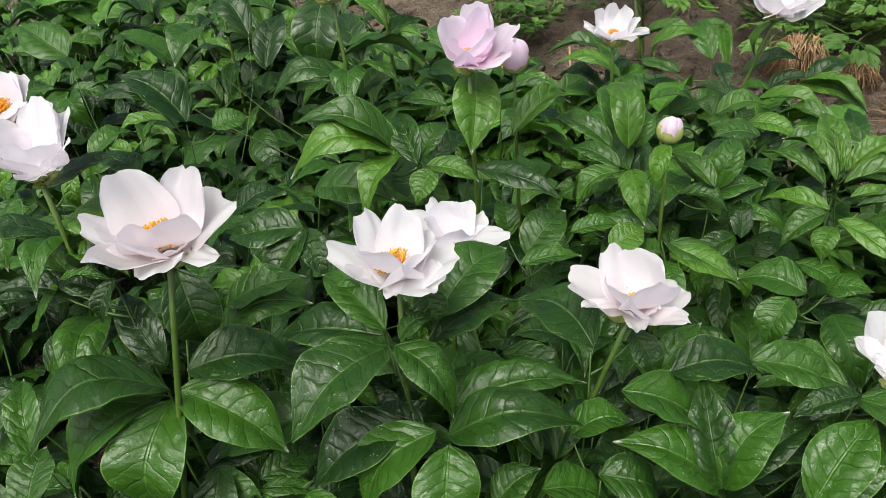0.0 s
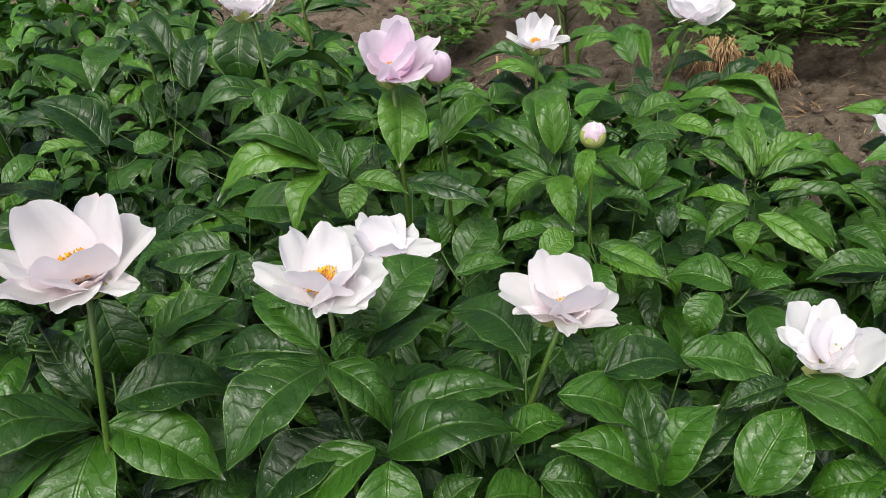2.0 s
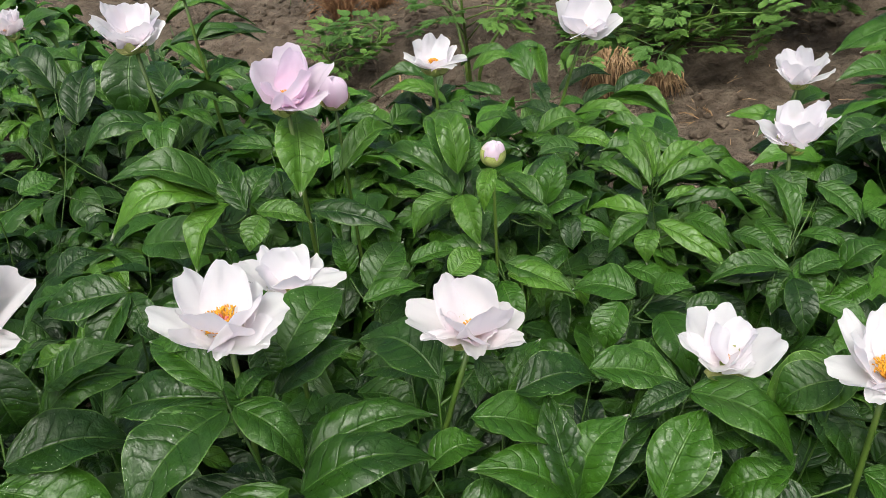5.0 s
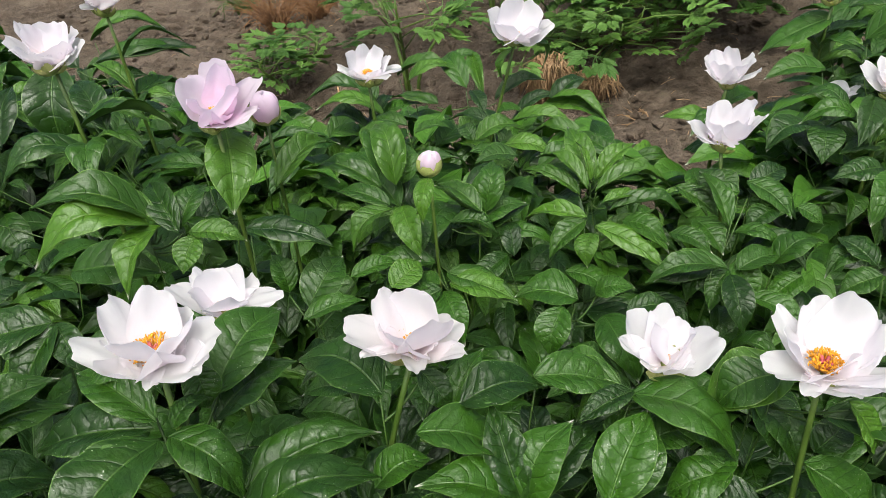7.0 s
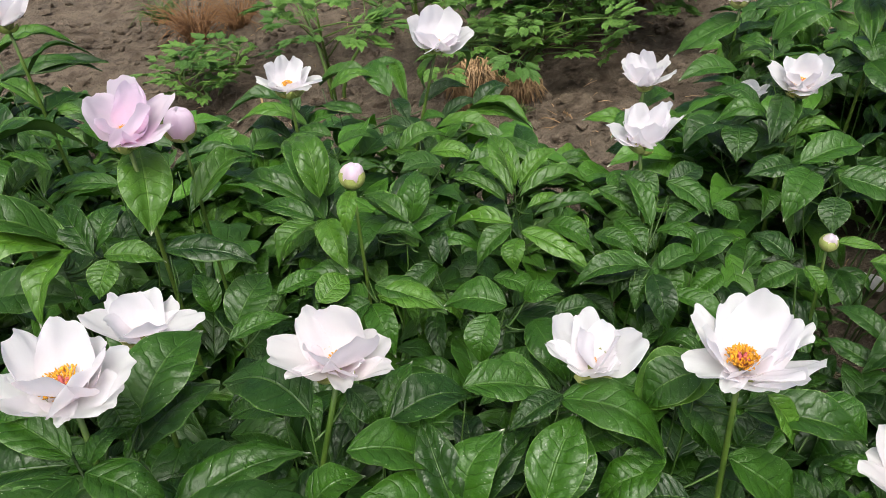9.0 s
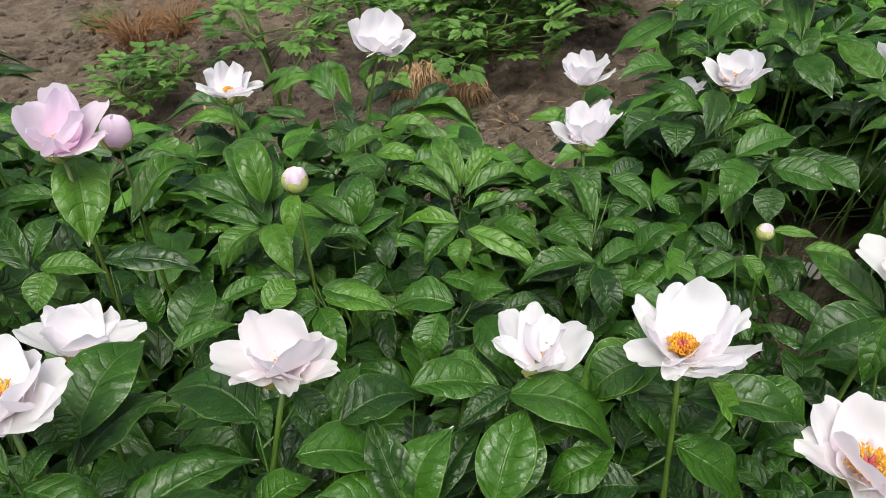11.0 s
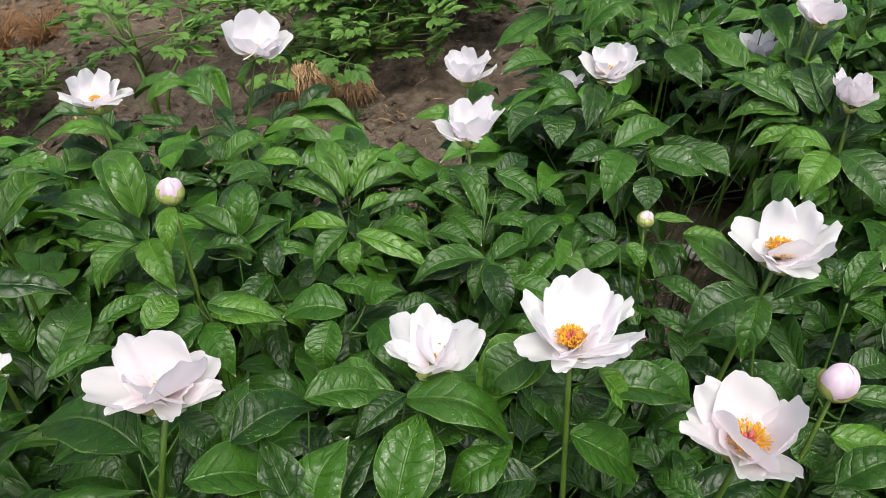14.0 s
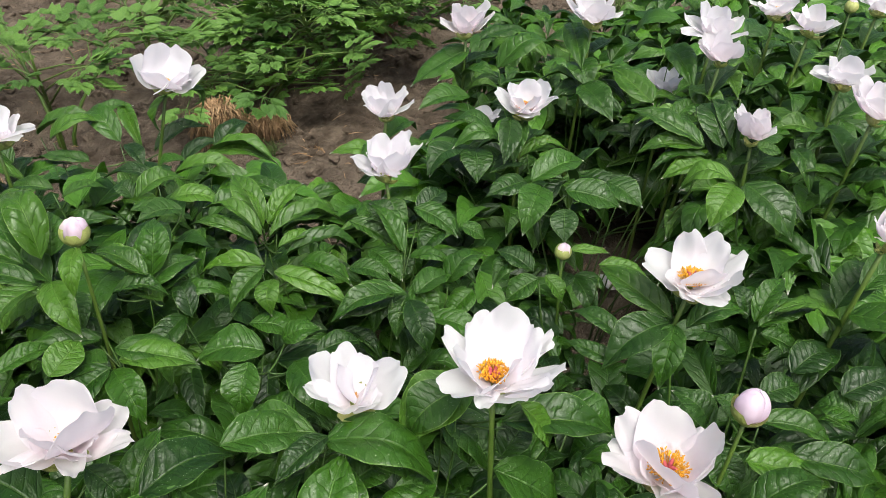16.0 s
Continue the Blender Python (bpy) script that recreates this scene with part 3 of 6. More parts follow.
    def foliage(self, seed, radius, top, count, size=0.1, low=0.3, material=LEAF_FAR_SHEEN):
        """Leaves too far off to pick apart, in one mesh."""
        rng = random.Random(seed)
        verts, faces, uvs, base = [], [], [], 0
        for i in range(count):
            r, a = radius * math.sqrt(rng.random()), rng.uniform(0, 2 * math.pi)
            z = self.at.z + top * (1 - 0.4 * (r / radius) ** 2) * rng.uniform(low, 1.0)
            at = Vector((self.at.x + r * math.cos(a), self.at.y + r * math.sin(a), z))
            if bare(at.x, at.y, 0.05):
                continue
            h, e, n = a + rng.uniform(-1.4, 1.4), radians(rng.uniform(-55, 22)), size * rng.uniform(0.7, 1.2)
            d = Vector((math.cos(h) * math.cos(e), math.sin(h) * math.cos(e), math.sin(e)))
            m = scaled(basis(at, d, (0, 0, 1)) @ pose(0, 0, 0, 0, rng.uniform(-28, 28), 0), n * rng.uniform(0.9, 1.15), n, n)
            co, fa, uv = FAR_LEAVES[rng.randrange(len(FAR_LEAVES))]
            verts.append(co @ np.array(m.to_3x3()).T + np.array(m.translation))
            faces.extend(tuple(k + base for k in q) for q in fa)
            uvs.extend(uv)
            base += len(co)
        me = bpy.data.meshes.new("foliage")
        me.from_pydata(np.concatenate(verts).tolist(), [], faces)
        lay = me.uv_layers.new(name="UVMap")
        lay.data.foreach_set("uv", np.array(uvs, dtype=np.float32).ravel())
        me.materials.append(material)
        me.shade_smooth()
        part("foliage", me, None, self.ob, kind="stuff")


# where each clump stands, and how high its leaves reach
CLUMPS = [
    (-0.75, 0.75, 0.56), (-0.35, 0.62, 0.5), (0.05, 0.55, 0.46), (0.42, 0.5, 0.42), (0.72, 0.3, 0.42), (-0.6, 1.15, 0.6), (-0.15, 1.0, 0.57),
    (0.25, 0.95, 0.46), (0.6, 0.85, 0.36), (0.85, 0.55, 0.38), (1.15, 0.35, 0.51), (-0.45, 1.6, 0.56), (0.0, 1.35, 0.5),
    (0.47, 1.2, 0.47), (1.1, 0.85, 0.5), (1.45, 0.65, 0.55), (1.0, 0.1, 0.45), (0.22, 1.3, 0.47), (1.35, 1.1, 0.51), (1.75, 1.05, 0.56), (1.4, 0.1, 0.53),
    (-0.95, 1.65, 0.56), (-0.15, 1.68, 0.46), (-0.75, 2.1, 0.55), (1.6, 1.5, 0.53), (1.8, 0.35, 0.55), (2.1, 0.75, 0.56), (2.15, 1.3, 0.54), (-0.4, 2.1, 0.42), (-1.35, 2.1, 0.5), (-1.2, 1.1, 0.52), (-0.8, 0.35, 0.45),
]
FAR_CLUMPS = [
    (1.22, 0.62, 0.41), (1.0, 0.95, 0.38), (-1.0, 2.6, 0.5), (-1.6, 2.7, 0.5), (-1.7, 1.6, 0.5), (2.5, 1.0, 0.48), (2.6, 0.5, 0.48),
    (-0.4, 0.2, 0.4), (0.0, 0.1, 0.38), (0.4, 0.05, 0.38), (0.75, -0.1, 0.4), (1.15, -0.2, 0.42),
]


# ---- the flowers in their places ----
flower((-0.277, 0.539, 0.691), 0.123, (0.05, -0.12, 1), 1, 'blush', 10, 'large open pale pink peony with orange stamens', petals=[(313, 57, 1.01, 0.65), (262, 48, 1.03, 0.61), (225, 16, 0.96, 0.68), (9, 40, 0.98, 0.49), (119, 64, 0.77, 1.02), (72, 47, 0.98, 0.71), (73, 34, 1.09, 0.54), (105, 22, 0.7, 0.73), (160, 11, 0.77, 0.47), (239, 28, 0.63, 0.81)], foot=(-0.434, 0.458))
flower((-0.088, 0.578, 0.614), 0.112, (0, -0.08, 1), 2, 'white', 0, 'open white peony with crinkled petals and orange stamens', petals=[(337, 45, 1.08, 0.58), (278, 52, 0.96, 0.62), (251, 45, 0.8, 0.65), (221, 26, 0.82, 0.7), (178, 26, 1.07, 0.69), (141, 15, 0.92, 0.7), (95, 18, 0.61, 0.45), (76, 59, 0.92, 1.0), (359, 30, 1.06, 0.59), (50, 31, 0.92, 0.62), (147, 49, 0.92, 1.0)], foot=(-0.133, 0.571))
flower((-0.043, 0.748, 0.526), 0.111, (0.1, -0.15, 1), 3, 'white', 30, 'white peony half hidden behind another bloom', petals=[(348, 27, 1.01, 0.42), (316, 44, 0.86, 0.46), (291, 48, 0.73, 0.8), (240, 42, 0.82, 0.77), (213, 26, 0.78, 0.67), (183, 20, 1.05, 0.43), (31, 51, 0.77, 0.76), (107, 60, 0.7, 0.97), (125, 30, 0.46, 0.81)], tuft=0.4)
flower((0.135, 0.576, 0.550), 0.114, (0.2, -0.05, 1), 4, 'blush', 20, 'half-open pale pink peony leaning on its stem', petals=[(302, 45, 0.97, 0.58), (248, 51, 0.87, 0.79), (193, 27, 0.81, 0.87), (346, 14, 1.02, 0.6), (125, 60, 0.83, 1.12), (48, 47, 0.75, 1.02), (27, 17, 0.83, 0.32), (90, 18, 0.75, 0.42), (147, 25, 0.93, 0.42)], foot=(-0.016, 0.600), tuft=0.6)
flower((0.394, 0.541, 0.471), 0.116, (0, -0.1, 1), 5, 'white', 40, 'small white peony seen from the side', petals=[(300, 32, 0.98, 0.52), (268, 43, 0.9, 0.53), (233, 44, 0.72, 0.63), (188, 31, 0.96, 0.7), (347, 31, 0.86, 0.45), (7, 83, 0.67, 0.93), (147, 63, 0.67, 1.01), (123, 30, 0.52, 0.83)], foot=(0.342, 0.571), tuft=0.3)
flower((0.483, 0.424, 0.529), 0.112, (-0.05, -0.06, 1), 6, 'white', 15, 'wide open white peony with golden stamens and red pistil', petals=[(265, 44, 1.06, 0.54), (226, 48, 1.12, 0.62), (190, 40, 1.08, 0.62), (172, 30, 1.14, 0.35), (121, 39, 1.23, 0.47), (111, 29, 1.23, 0.32), (92, 26, 0.84, 0.8), (109, 60, 0.61, 1.13), (46, 22, 0.69, 0.47), (3, 20, 0.92, 0.68), (288, 35, 1.05, 0.38), (347, 46, 0.92, 0.6)], foot=(0.487, 0.420))
flower((0.801, 0.420, 0.498), 0.115, (-0.05, -0.1, 1), 7, 'white', 60, 'open white peony with golden stamens', petals=[(297, 19, 0.93, 0.73), (241, 52, 0.98, 0.6), (196, 52, 1.02, 0.59), (158, 37, 1.08, 0.56), (108, 34, 1.05, 0.58), (89, 17, 0.75, 0.81), (355, 34, 0.6, 1.01), (39, 10, 0.37, 0.71), (75, 64, 0.67, 1.09)], foot=(0.762, 0.489))
flower((0.535, 0.255, 0.510), 0.108, (-0.12, -0.1, 1), 8, 'blush', 5, 'large drooping blush-white peony with orange stamens', petals=[(277, 25, 1.05, 0.57), (243, 36, 1.01, 0.77), (185, 34, 0.8, 0.68), (133, 52, 1.08, 0.67), (338, 25, 0.99, 0.42), (10, 70, 0.8, 1.13), (95, 30, 1.03, 0.45), (52, 27, 0.8, 0.52), (296, 12, 0.81, 0.73), (101, 46, 0.8, 0.91)])
flower((-0.004, 0.941, 0.668), 0.110, (0.1, -0.1, 1), 9, 'pink', 0, 'soft pink cup-shaped peony above a broad leaf', petals=[(330, 55, 0.95, 0.8), (275, 65, 1.07, 0.57), (234, 56, 1.16, 0.72), (207, 33, 1.19, 0.53), (142, 58, 0.86, 0.99), (62, 46, 0.78, 0.91), (121, 14, 0.62, 1.13), (162, 27, 0.94, 0.62)], tuft=0.7)
flower((0.246, 1.298, 0.538), 0.122, (0, 0, 1), 10, 'white', 0, 'small white open peony near the bare soil', petals=[(351, 32, 0.79, 0.61), (334, 54, 0.78, 0.61), (299, 68, 0.78, 0.65), (220, 60, 0.73, 0.69), (196, 35, 0.76, 0.63), (164, 11, 0.85, 0.57), (50, 40, 0.63, 0.76), (117, 40, 0.42, 0.97), (141, 15, 0.63, 0.76)], tuft=0.5)
flower((0.523, 1.304, 0.554), 0.119, (0.1, -0.1, 1), 35, 'white', 0, 'white bowl-shaped peony high on a bare stem', petals=[(333, 39, 1.03, 0.85), (291, 66, 1.0, 1.0), (206, 57, 0.96, 0.98), (177, 24, 1.07, 0.76), (49, 45, 0.79, 1.18), (119, 45, 0.79, 1.25), (21, 36, 0.87, 0.7), (138, 26, 0.79, 0.77)], foot=(0.381, 1.351), tuft=0.45)
flower((0.902, 1.193, 0.431), 0.108, (0, -0.05, 1), 12, 'white', 20, 'white cup-shaped peony by the furrow', petals=[(316, 39, 0.99, 0.65), (294, 57, 1.01, 0.59), (224, 65, 1.04, 0.62), (181, 45, 1.07, 0.55), (141, 36, 1.03, 0.52), (32, 63, 0.8, 1.02), (111, 56, 0.8, 1.02), (356, 35, 0.8, 0.68)], leaves=6, tuft=0.6)
flower((0.721, 0.936, 0.467), 0.119, (0.1, 0, 1), 13, 'white', 50, 'white cup-shaped peony on a tall stem', petals=[(348, 31, 0.98, 0.55), (307, 50, 0.87, 0.67), (275, 65, 0.9, 0.65), (206, 63, 0.96, 0.68), (180, 50, 1.13, 0.43), (170, 38, 1.08, 0.45), (21, 50, 0.72, 1.09), (99, 51, 0.79, 0.99), (4, 17, 0.65, 0.76)], foot=(0.762, 0.908), tuft=0.6)
flower((1.013, 0.925, 0.497), 0.115, (0, -0.1, 1), 14, 'white', 10, 'white peony with a yellow centre', petals=[(312, 28, 0.95, 0.54), (293, 48, 0.78, 0.71), (225, 65, 0.83, 0.87), (172, 46, 0.96, 0.71), (125, 37, 1.05, 0.58), (14, 55, 0.6, 1.04), (106, 51, 0.75, 0.83), (86, 13, 0.45, 1.08)], foot=(0.999, 0.939), leaves=6, tuft=0.7)
flower((1.197, 0.589, 0.513), 0.077, (0.1, 0, 1), 15, 'blush', 0, 'half-open pale pink peony', petals=[(294, 39, 1.14, 0.57), (279, 58, 1.21, 0.51), (233, 73, 1.03, 0.63), (164, 64, 1.09, 0.56), (139, 36, 0.82, 0.66), (345, 51, 1.0, 0.85), (57, 63, 1.0, 0.85), (19, 60, 1.12, 0.73)], leaves=6, tuft=0.4)
flower((1.143, 1.233, 0.537), 0.120, (0, 0, 1), 16, 'blush', 0, 'white and pink cup-shaped peony', petals=[(322, 30, 0.85, 0.68), (303, 59, 0.88, 0.66), (228, 74, 0.76, 0.76), (170, 51, 1.05, 0.55), (158, 29, 1.01, 0.52), (13, 57, 0.72, 1.0), (120, 57, 0.72, 1.0)], leaves=6, tuft=0.5)
flower((1.308, 1.036, 0.573), 0.121, (0, 0, 1), 17, 'white', 0, 'white peony above broad leaves', petals=[(314, 30, 1.01, 0.57), (301, 54, 0.95, 0.61), (225, 75, 0.82, 0.77), (156, 46, 0.79, 0.66), (145, 18, 0.81, 0.49), (358, 43, 0.71, 0.89), (73, 50, 0.71, 1.0)], leaves=6, tuft=0.5)
flower((1.320, 0.745, 0.571), 0.082, (0, -0.1, 1), 18, 'blush', 0, 'small blush peony in front of another', petals=[(301, 26, 1.04, 0.69), (290, 45, 1.18, 0.61), (249, 68, 1.07, 0.71), (154, 48, 0.83, 0.92), (344, 44, 0.94, 0.9), (57, 58, 0.94, 1.01)], leaves=6, tuft=0.4)
flower((1.419, 0.827, 0.570), 0.128, (0, -0.1, 1), 19, 'white', 0, 'white peony in a pair', petals=[(304, 26, 0.95, 0.52), (289, 50, 0.93, 0.54), (213, 72, 0.74, 0.74), (152, 49, 0.76, 0.6), (343, 8, 0.94, 0.42), (97, 25, 0.94, 0.35), (353, 52, 0.67, 1.0), (69, 59, 0.67, 1.0)], leaves=6, tuft=0.5)
flower((1.592, 0.805, 0.586), 0.112, (0, 0, 1), 20, 'white', 0, 'white peony in the far part of the bed', petals=[(305, 22, 0.9, 0.69), (293, 49, 0.85, 0.8), (186, 74, 0.73, 0.93), (138, 35, 0.74, 0.84), (355, 35, 0.69, 0.99), (62, 41, 0.69, 0.99)], leaves=6, tuft=0.5)
flower((1.591, 0.727, 0.573), 0.123, (0.1, -0.1, 1), 21, 'white', 33, 'white peony in the far part of the bed', petals=[(299, 28, 0.74, 0.69), (285, 58, 0.63, 0.72), (181, 76, 0.67, 0.84), (130, 30, 0.73, 0.7), (339, -1, 0.77, 0.44), (1, 39, 0.63, 0.76), (70, 40, 0.7, 0.89)], leaves=6, tuft=0.5)
flower((1.364, 0.547, 0.577), 0.114, (0, -0.2, 1), 22, 'white', 0, 'white peony among dark leaves', petals=[(300, 5, 0.76, 0.74), (284, 36, 0.72, 0.78), (194, 68, 0.62, 1.08), (139, 42, 0.75, 0.74), (349, 23, 0.75, 0.81), (44, 45, 0.75, 1.0)], leaves=6, tuft=0.5)
flower((1.284, 0.452, 0.571), 0.089, (0.1, -0.1, 1), 23, 'blush', 0, 'blush-white peony among dark leaves', petals=[(291, 30, 1.17, 0.67), (280, 51, 1.16, 0.67), (242, 72, 1.0, 0.78), (142, 56, 0.77, 0.92), (340, 35, 0.97, 0.89), (23, 48, 0.97, 1.0)], leaves=6, tuft=0.5)
flower((0.941, 0.273, 0.578), 0.066, (0.1, -0.1, 1), 24, 'blush', 0, 'pale pink peony at the edge of the bed', leaves=6)
flower((1.718, 0.665, 0.604), 0.105, (0, 0, 1), 25, 'white', 0, 'white peony in the far part of the bed', petals=[(299, 21, 0.62, 0.97), (285, 53, 0.67, 1.0), (164, 71, 0.63, 1.05), (130, 30, 0.61, 0.99), (360, 35, 0.65, 1.01), (55, 42, 0.65, 1.01)], leaves=6, tuft=0.5)
flower((-0.185, 1.065, 0.736), 0.119, (0.05, -0.05, 1), 26, 'white', 0, 'white cup-shaped peony above dark leaves', petals=[(10, 38, 0.86, 0.57), (352, 59, 0.82, 0.55), (326, 69, 0.7, 0.7), (270, 71, 0.68, 0.86), (232, 57, 0.71, 0.76), (216, 39, 0.73, 0.73), (209, 24, 0.68, 0.86), (63, 38, 0.87, 0.57), (78, 43, 0.58, 1.01), (123, 44, 0.58, 1.01), (156, 25, 0.58, 1.01)], leaves=6, tuft=0.5)
flower((-0.160, 1.457, 0.690), 0.115, (0.05, 0, 1), 27, 'white', 0, 'white cup-shaped peony on a tall stem', leaves=6)
flower((-0.433, 0.658, 0.716), 0.094, (0.1, -0.1, 1), 28, 'white', 0, 'white cup-shaped peony beside a second bloom', petals=[(277, 58, 1.23, 0.6), (253, 46, 1.27, 0.59), (244, 38, 1.26, 0.49), (334, 60, 0.79, 0.94), (356, 55, 1.0, 0.74), (188, 40, 0.91, 0.68), (148, 31, 0.73, 0.81), (117, 31, 0.64, 0.83), (83, 48, 1.13, 0.73), (118, 62, 0.91, 1.05)], leaves=6, tuft=0.6)
flower((-0.471, 0.704, 0.756), 0.085, (0, -0.2, 1), 29, 'blush', 0, 'blush-white peony behind a second bloom', petals=[(242, 30, 0.97, 0.54), (256, 45, 0.9, 0.91), (282, 59, 0.86, 0.95), (326, 63, 0.64, 1.28), (151, 36, 0.81, 1.01), (178, 31, 0.61, 0.86)], leaves=6)
flower((1.161, 1.185, 0.350), 0.070, (0, 0, 1), 30, 'white', 0, 'white peony half hidden by leaves', petals=[(318, 25, 0.95, 1.05), (262, 65, 0.75, 1.33), (163, 32, 0.99, 0.9), (33, 42, 0.98, 1.01), (91, 40, 0.98, 1.01)], leaves=6, tuft=0.5)
flower((1.428, 0.919, 0.432), 0.085, (0, 0, 1), 31, 'white', 0, 'white peony hidden behind leaves', petals=[(299, 40, 1.19, 0.62), (274, 62, 0.94, 0.87), (172, 60, 1.1, 0.67), (146, 31, 1.07, 0.69), (5, 42, 1.01, 0.81), (85, 48, 1.01, 0.91)], leaves=6, tuft=0.5)
flower((-0.511, 1.610, 0.621), 0.089, (0, 0, 1), 32, 'blush', 0, 'blush peony far back in the bed', leaves=6)
bud((0.246, 0.898, 0.553), 0.029, (0.05, -0.1, 1), 41, 'opening', 'round pale pink bud just opening', 128)
bud((0.825, 0.644, 0.414), 0.021, (0.05, -0.1, 1), 42, 'bud', 'small closed pink and green bud', 150)
bud((0.686, 0.264, 0.474), 0.033, (0.05, -0.1, 1), 43, 'bud', 'plump pale pink bud about to open', 78)
bud((0.056, 1.008, 0.624), 0.037, (0.05, -0.1, 1), 44, 'opening', 'pink bud beside a pink bloom', 80)
bud((1.830, 0.766, 0.554), 0.024, (0.05, -0.1, 1), 46, 'bud', 'tiny closed green bud among the leaves', 172)


# ---- the peony clumps, with the leaves that stand out in the bed ----
clump = [Plant(x, y) for x, y, _ in CLUMPS]
c = clump[1]
c.stalk((-0.324, 0.542, 0.514))
c.leaf((-0.329, 0.545, 0.520), (-0.443, 0.472, 0.524), 0.089, 4, 7, False, 1.2)
c.leaf((-0.320, 0.544, 0.520), (-0.214, 0.507, 0.460), 0.065, 5, 14, False, 1.2)
c.leaf((-0.331, 0.540, 0.510), (-0.352, 0.482, 0.410), 0.076, 8, -20, False, 1.2)
c.leaf((-0.343, 0.552, 0.505), (-0.435, 0.475, 0.442), 0.066, 7, 4, False, 1.2)
c.leaf((-0.313, 0.561, 0.530), (-0.201, 0.585, 0.500), 0.066, 3, 12, False, 1.2)
c.leaf((-0.358, 0.604, 0.500), (-0.417, 0.682, 0.545), 0.042, 0, -15, False, 1.0)
c.stalk((-0.310, 0.612, 0.613), 0.0012)
c.leaf((-0.310, 0.612, 0.620), (-0.302, 0.597, 0.530), 0.055, 7, -1, False, 1.2)
c.stalk((-0.286, 0.648, 0.538), 0.0012)
c.leaf((-0.290, 0.648, 0.540), (-0.200, 0.661, 0.565), 0.048, 6, 13, False, 1.2)
c.stalk((-0.298, 0.628, 0.508), 0.0012)
c.leaf((-0.302, 0.627, 0.510), (-0.197, 0.655, 0.530), 0.049, 1, 14, False, 1.2)
c.stalk((-0.389, 0.631, 0.595), 0.0012)
c.leaf((-0.388, 0.632, 0.600), (-0.408, 0.609, 0.560), 0.022, 3, -20, False, 1.2)
c.stalk((-0.468, 0.652, 0.575), 0.0012)
c.leaf((-0.465, 0.652, 0.580), (-0.516, 0.643, 0.520), 0.040, 9, -7, False, 1.0)
c.stalk((-0.446, 0.635, 0.597), 0.0012)
c.leaf((-0.449, 0.635, 0.600), (-0.386, 0.630, 0.600), 0.017, 6, 1, False, 1.2)
c.stalk((-0.414, 0.646, 0.567), 0.0012)
c.leaf((-0.412, 0.646, 0.570), (-0.470, 0.660, 0.580), 0.028, 1, -16, False, 1.2)
c.stalk((-0.519, 0.560, 0.419), 0.0012)
c.leaf((-0.518, 0.556, 0.420), (-0.553, 0.643, 0.460), 0.037, 7, 0, False, 1.0)
c.stalk((-0.505, 0.500, 0.408), 0.0012)
c.leaf((-0.505, 0.497, 0.410), (-0.505, 0.564, 0.430), 0.048, 2, 2, False, 1.2)
c.stalk((-0.198, 0.578, 0.426), 0.0012)
c.leaf((-0.193, 0.579, 0.430), (-0.323, 0.557, 0.400), 0.066, 2, -15, False, 1.2)
c.stalk((-0.467, 0.662, 0.459), 0.0012)
c.leaf((-0.471, 0.661, 0.460), (-0.383, 0.686, 0.500), 0.053, 4, 6, False, 1.3)
c.stalk((-0.299, 0.522, 0.415), 0.0012)
c.leaf((-0.300, 0.523, 0.420), (-0.297, 0.496, 0.360), 0.047, 8, 1, False, 1.2)
c.stalk((-0.578, 0.643, 0.435), 0.0012)
c.leaf((-0.576, 0.645, 0.440), (-0.627, 0.598, 0.400), 0.057, 9, -15, False, 1.3)
c.stalk((-0.218, 0.773, 0.544))
c.leaf((-0.221, 0.774, 0.550), (-0.318, 0.780, 0.540), 0.058, 5, -18, False, 1.1)
c.leaf((-0.217, 0.769, 0.550), (-0.267, 0.699, 0.490), 0.048, 2, -1, False, 0.9)
c.leaf((-0.217, 0.769, 0.550), (-0.191, 0.717, 0.510), 0.034, 3, 15, False, 0.9)
c = clump[2]
c.stalk((-0.102, 0.557, 0.544))
c.leaf((-0.105, 0.552, 0.550), (-0.192, 0.465, 0.525), 0.071, 3, -4, False, 1.2)
c.leaf((-0.097, 0.553, 0.550), (-0.044, 0.504, 0.495), 0.048, 4, -8, False, 1.2)
c.leaf((-0.110, 0.569, 0.550), (-0.223, 0.600, 0.535), 0.058, 5, -3, False, 1.2)
c.leaf((-0.108, 0.575, 0.550), (-0.178, 0.648, 0.575), 0.042, 2, -12, False, 1.2)
c.leaf((-0.094, 0.561, 0.550), (-0.055, 0.578, 0.560), 0.031, 4, -6, False, 1.2)
c.stalk((-0.067, 0.599, 0.580), 0.0012)
c.leaf((-0.067, 0.600, 0.585), (-0.062, 0.583, 0.540), 0.035, 5, 1, False, 1.2)
c.stalk((-0.059, 0.626, 0.518), 0.0012)
c.leaf((-0.062, 0.623, 0.520), (0.021, 0.705, 0.550), 0.068, 0, 11, False, 1.2)
c.stalk((-0.063, 0.611, 0.498), 0.0012)
c.leaf((-0.067, 0.610, 0.500), (0.025, 0.646, 0.520), 0.073, 5, -6, False, 1.2)
c.stalk((-0.118, 0.614, 0.567), 0.0012)
c.leaf((-0.116, 0.613, 0.570), (-0.172, 0.628, 0.560), 0.021, 4, -5, False, 1.2)
c.stalk((-0.050, 0.496, 0.464))
c.leaf((-0.054, 0.504, 0.470), (0.077, 0.505, 0.475), 0.063, 4, 7, False, 1.2)
c.leaf((-0.049, 0.540, 0.470), (0.089, 0.556, 0.480), 0.060, 5, -3, False, 1.2)
